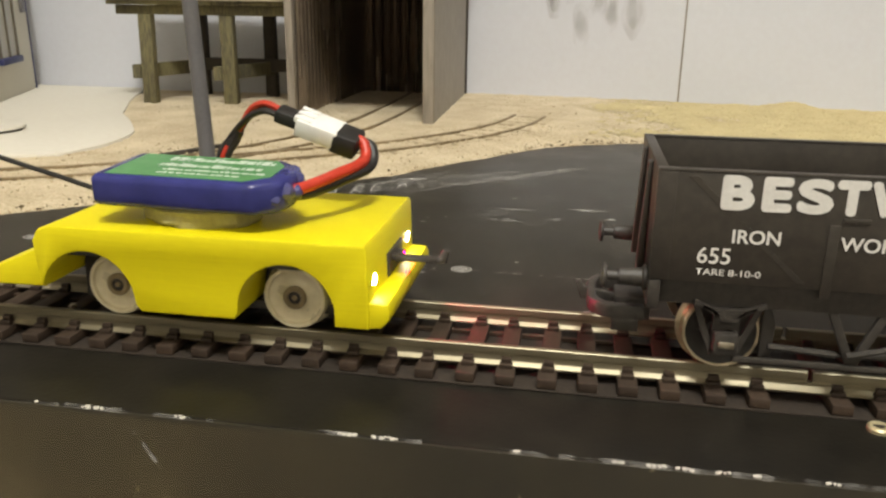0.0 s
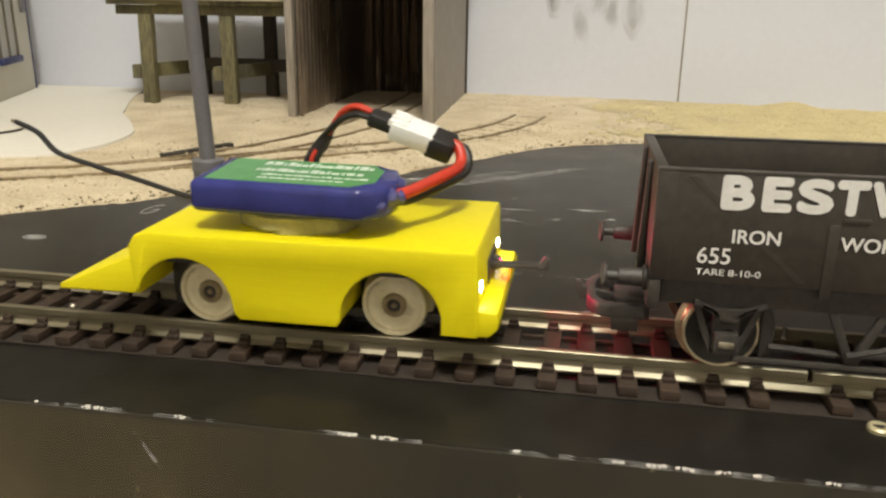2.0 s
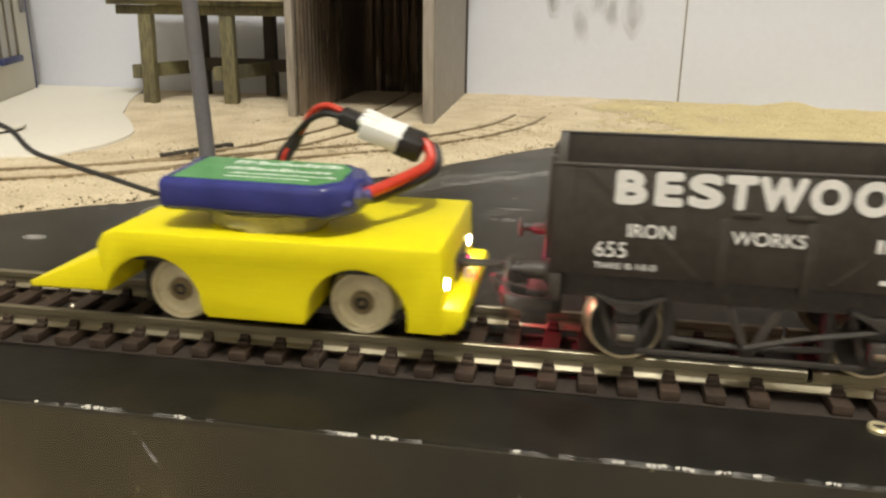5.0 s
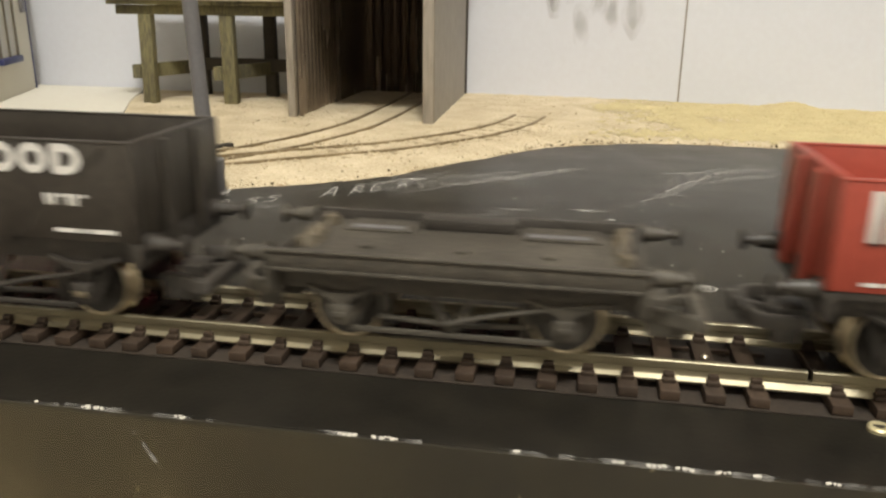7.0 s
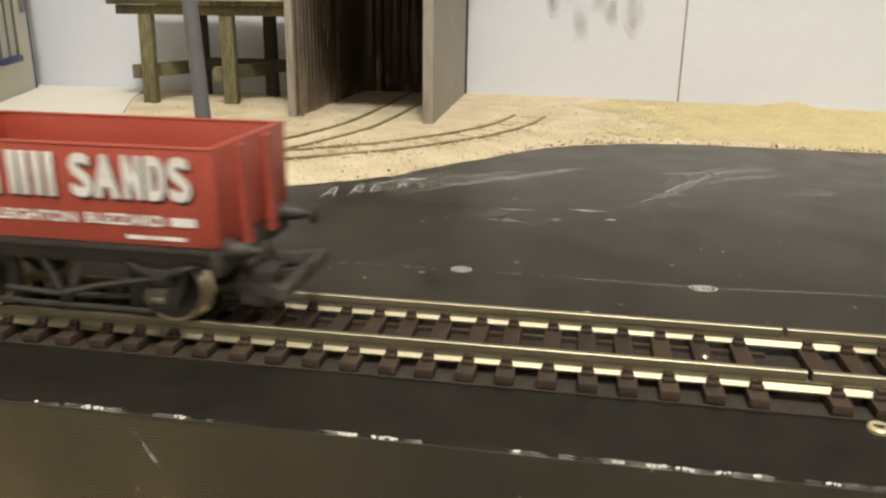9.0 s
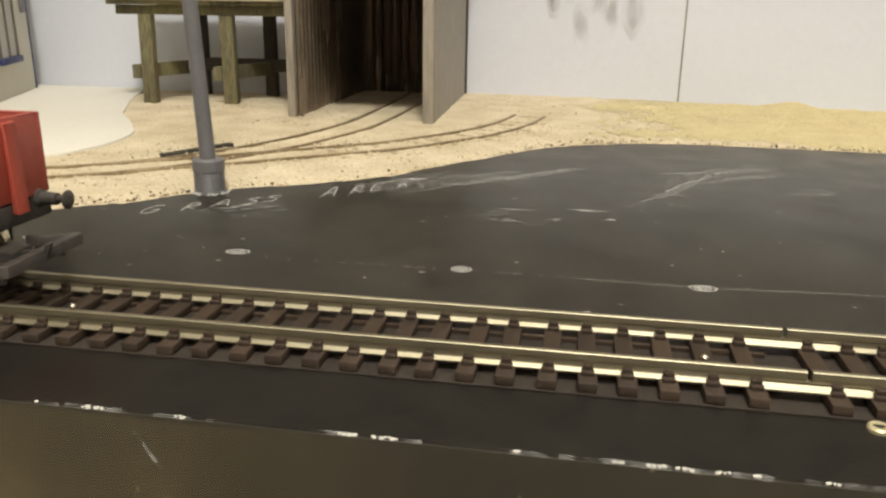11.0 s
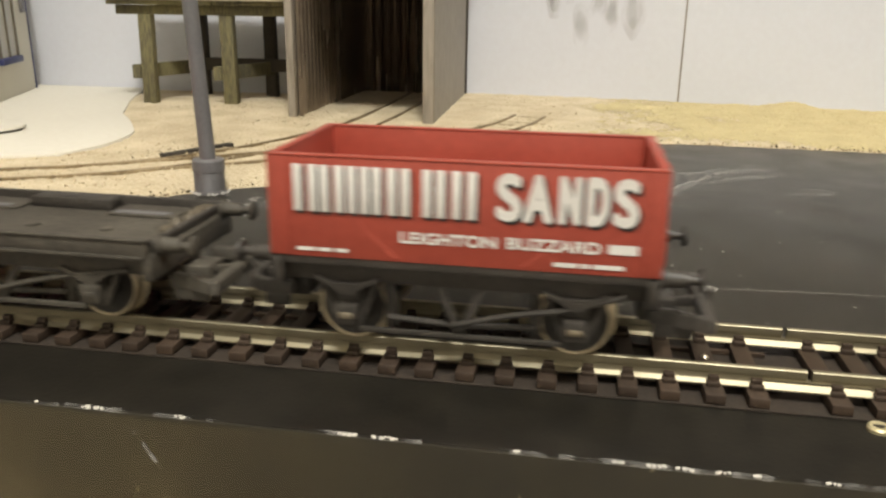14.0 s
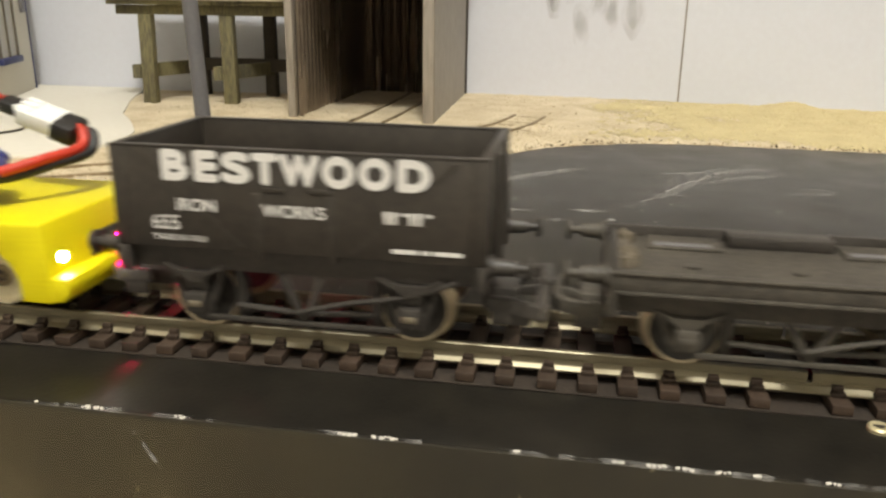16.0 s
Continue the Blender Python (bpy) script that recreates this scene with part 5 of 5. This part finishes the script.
            x += wd + rnd.uniform(0.15, 0.45)
        part("print_bar", bm, M_PRINT, bat, "pale unreadable print")
    bm = B()
    rnd = random.Random(12)
    rows = []
    for h, k in ((0.02, 0.94), (0.9, 1.0), (2.0, 0.96), (2.9, 1.02), (3.9, 0.9)):
        rows.append([bm.verts.new(Vector((27.5 + (10.5 + rnd.uniform(-0.7, 0.7)) * k * math.cos(a), 3.6 + (7.2 + rnd.uniform(-0.6, 0.6)) * k * math.sin(a), zt + h)) * MM) for a in (math.tau * i / 26 for i in range(26))])
    for p, q in zip(rows, rows[1:]):
        for i in range(26):
            bm.faces.new((p[i], p[(i + 1) % 26], q[(i + 1) % 26], q[i]))
    bm.faces.new(rows[0][::-1])
    bm.faces.new(rows[-1])
    part("foam_tape", bm, M_TAPE, w, "yellowed foam tape pad")
    # leads, plugs and aerial
    bm = tube(B(), [(42.6, -1.6, 30.8), (45.6, 2.6, 30.4), (50.3, 9.3, 31.8), (53.1, 16.3, 32.9), (52.4, 18.9, 35.7), (49.6, 19.1, 36.6)], 1.02, 12)
    part("red_lead", bm, M_REDWIRE, w, "thick red lead")
    bm = tube(B(), [(42.2, 0.6, 29.8), (46.1, 4.8, 29.1), (51.2, 11.4, 30.6), (54.0, 18.0, 31.8), (53.3, 20.8, 34.9), (49.6, 20.8, 35.7)], 1.0, 12)
    part("black_lead", bm, M_BLACKWIRE, w, "thick black lead")
    mc = Matrix.Translation(Vector((44.1, 19.1, 38.0)) * MM) @ Euler((radians(14), radians(19), radians(2))).to_matrix().to_4x4()
    plug = part("white_plug", box(B(), -4.0, 4.2, -3.2, 3.2, -1.7, 1.7, 0.4, m=mc), M_NYLON, w, "white nylon plug")
    bm = B()
    for yy in (-2.0, 0.1, 2.2):
        box(bm, -4.6, -1.2, yy - 0.7, yy + 0.5, 0.8, 2.0, 0.2, m=mc)
    part("plug_rib", bm, M_NYLON, plug)
    part("socket_sleeve", box(B(), 3.0, 8.0, -3.3, 3.1, -2.3, 1.7, 0.7, m=mc), M_BLACKWIRE, w, "black plug sleeve")
    part("rear_sleeve", box(B(), -8.6, -3.6, -2.0, 2.0, -1.3, 1.3, 0.6, m=mc), M_BLACKWIRE, w, "black heat-shrink sleeve")
    for name, mat, dy, dz in (("red_thin_wire", M_REDWIRE, 0.0, 0.7), ("black_thin_wire", M_BLACKWIRE, 0.9, -0.3), ("black_thin_wire", M_BLACKWIRE, -0.9, -0.6)):
        bm = tube(B(), [(36.4, 18.7 + dy, 41.0 + dz * 0.7), (33.6, 18.9 + dy, 41.7 + dz), (30.6, 19.7 + dy, 40.6 + dz), (28.0, 20.4 + dy, 37.9), (26.1 + dy, 20.2, 34.9), (24.2 + dy, 19.5, 31.6), (23.2 + dy, 19.0, 23.4)], 0.62, 8)
        part(name, bm, mat, w)
    bm = tube(B(), [(27.4, 20.4, 36.8), (26.6, 20.4, 35.5), (25.6, 20.2, 33.8)], 1.1, 10)
    part("wire_sleeve", bm, M_BLACKWIRE, w)
    bm = tube(B(), [(8.0, 17.0, 23.6), (0.1, 18.3, 23.6), (-11.3, 18.3, 26.6), (-20.5, 18.3, 29.0), (-28.0, 18.3, 31.3), (-31.8, 18.3, 35.1), (-36.4, 18.3, 37.1)], 0.55, 8)
    part("aerial_wire", bm, M_BLACKWIRE, w, "black aerial wire")
    part("aerial_tip", rod(B(), (-36.2, 18.3, 37.1), (-37.2, 18.3, 37.3), 0.35, seg=8), M_BRASS, w)
    return w


def battery_pose():
    return Matrix.Translation(Vector((11.0, 4.0, 27.6)) * MM) @ Euler((radians(3), radians(0.3), radians(-1.5))).to_matrix().to_4x4()


def battery_shell():
    """A soft-edged pack, tapered where the leads leave it."""
    plan = [(0.3, -8.4), (29.5, -8.6), (33.6, -5.2), (34.2, -1.0), (33.4, 4.5), (29.0, 8.4), (0.2, 8.3)]
    bm = slab(B(), plan, 0, 5.6)
    bmesh.ops.bevel(bm, geom=list(bm.edges), offset=1.3 * MM, segments=3, affect="EDGES", profile=0.5)
    bmesh.ops.transform(bm, matrix=battery_pose(), verts=bm.verts)
    return bm


room()
board()
sand()
sand_tracks()
shed()
bench()
cards()
building()
post()
front_track()
chalk()
panel_sheen()
LOCOMOTIVE = locomotive()
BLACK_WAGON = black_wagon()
CHASSIS = bare_chassis()
RED_WAGON = red_wagon()


def motions():
    steps = [i / 10 for i in range(161)]
    for ob, run in ((LOCOMOTIVE, LOCO), (BLACK_WAGON, BLACK), (CHASSIS, FLAT), (RED_WAGON, RED)):
        walk(ob, [(t, Matrix.Translation((along(run, t) * MM, 0, 0))) for t in steps])
    for ob, run, r in SPIN:
        start = along(run, 0)
        at = Matrix.Translation(ob.location)
        walk(ob, [(t, at @ Matrix.Rotation((along(run, t) - start) / r, 4, "Y")) for t in steps])


motions()
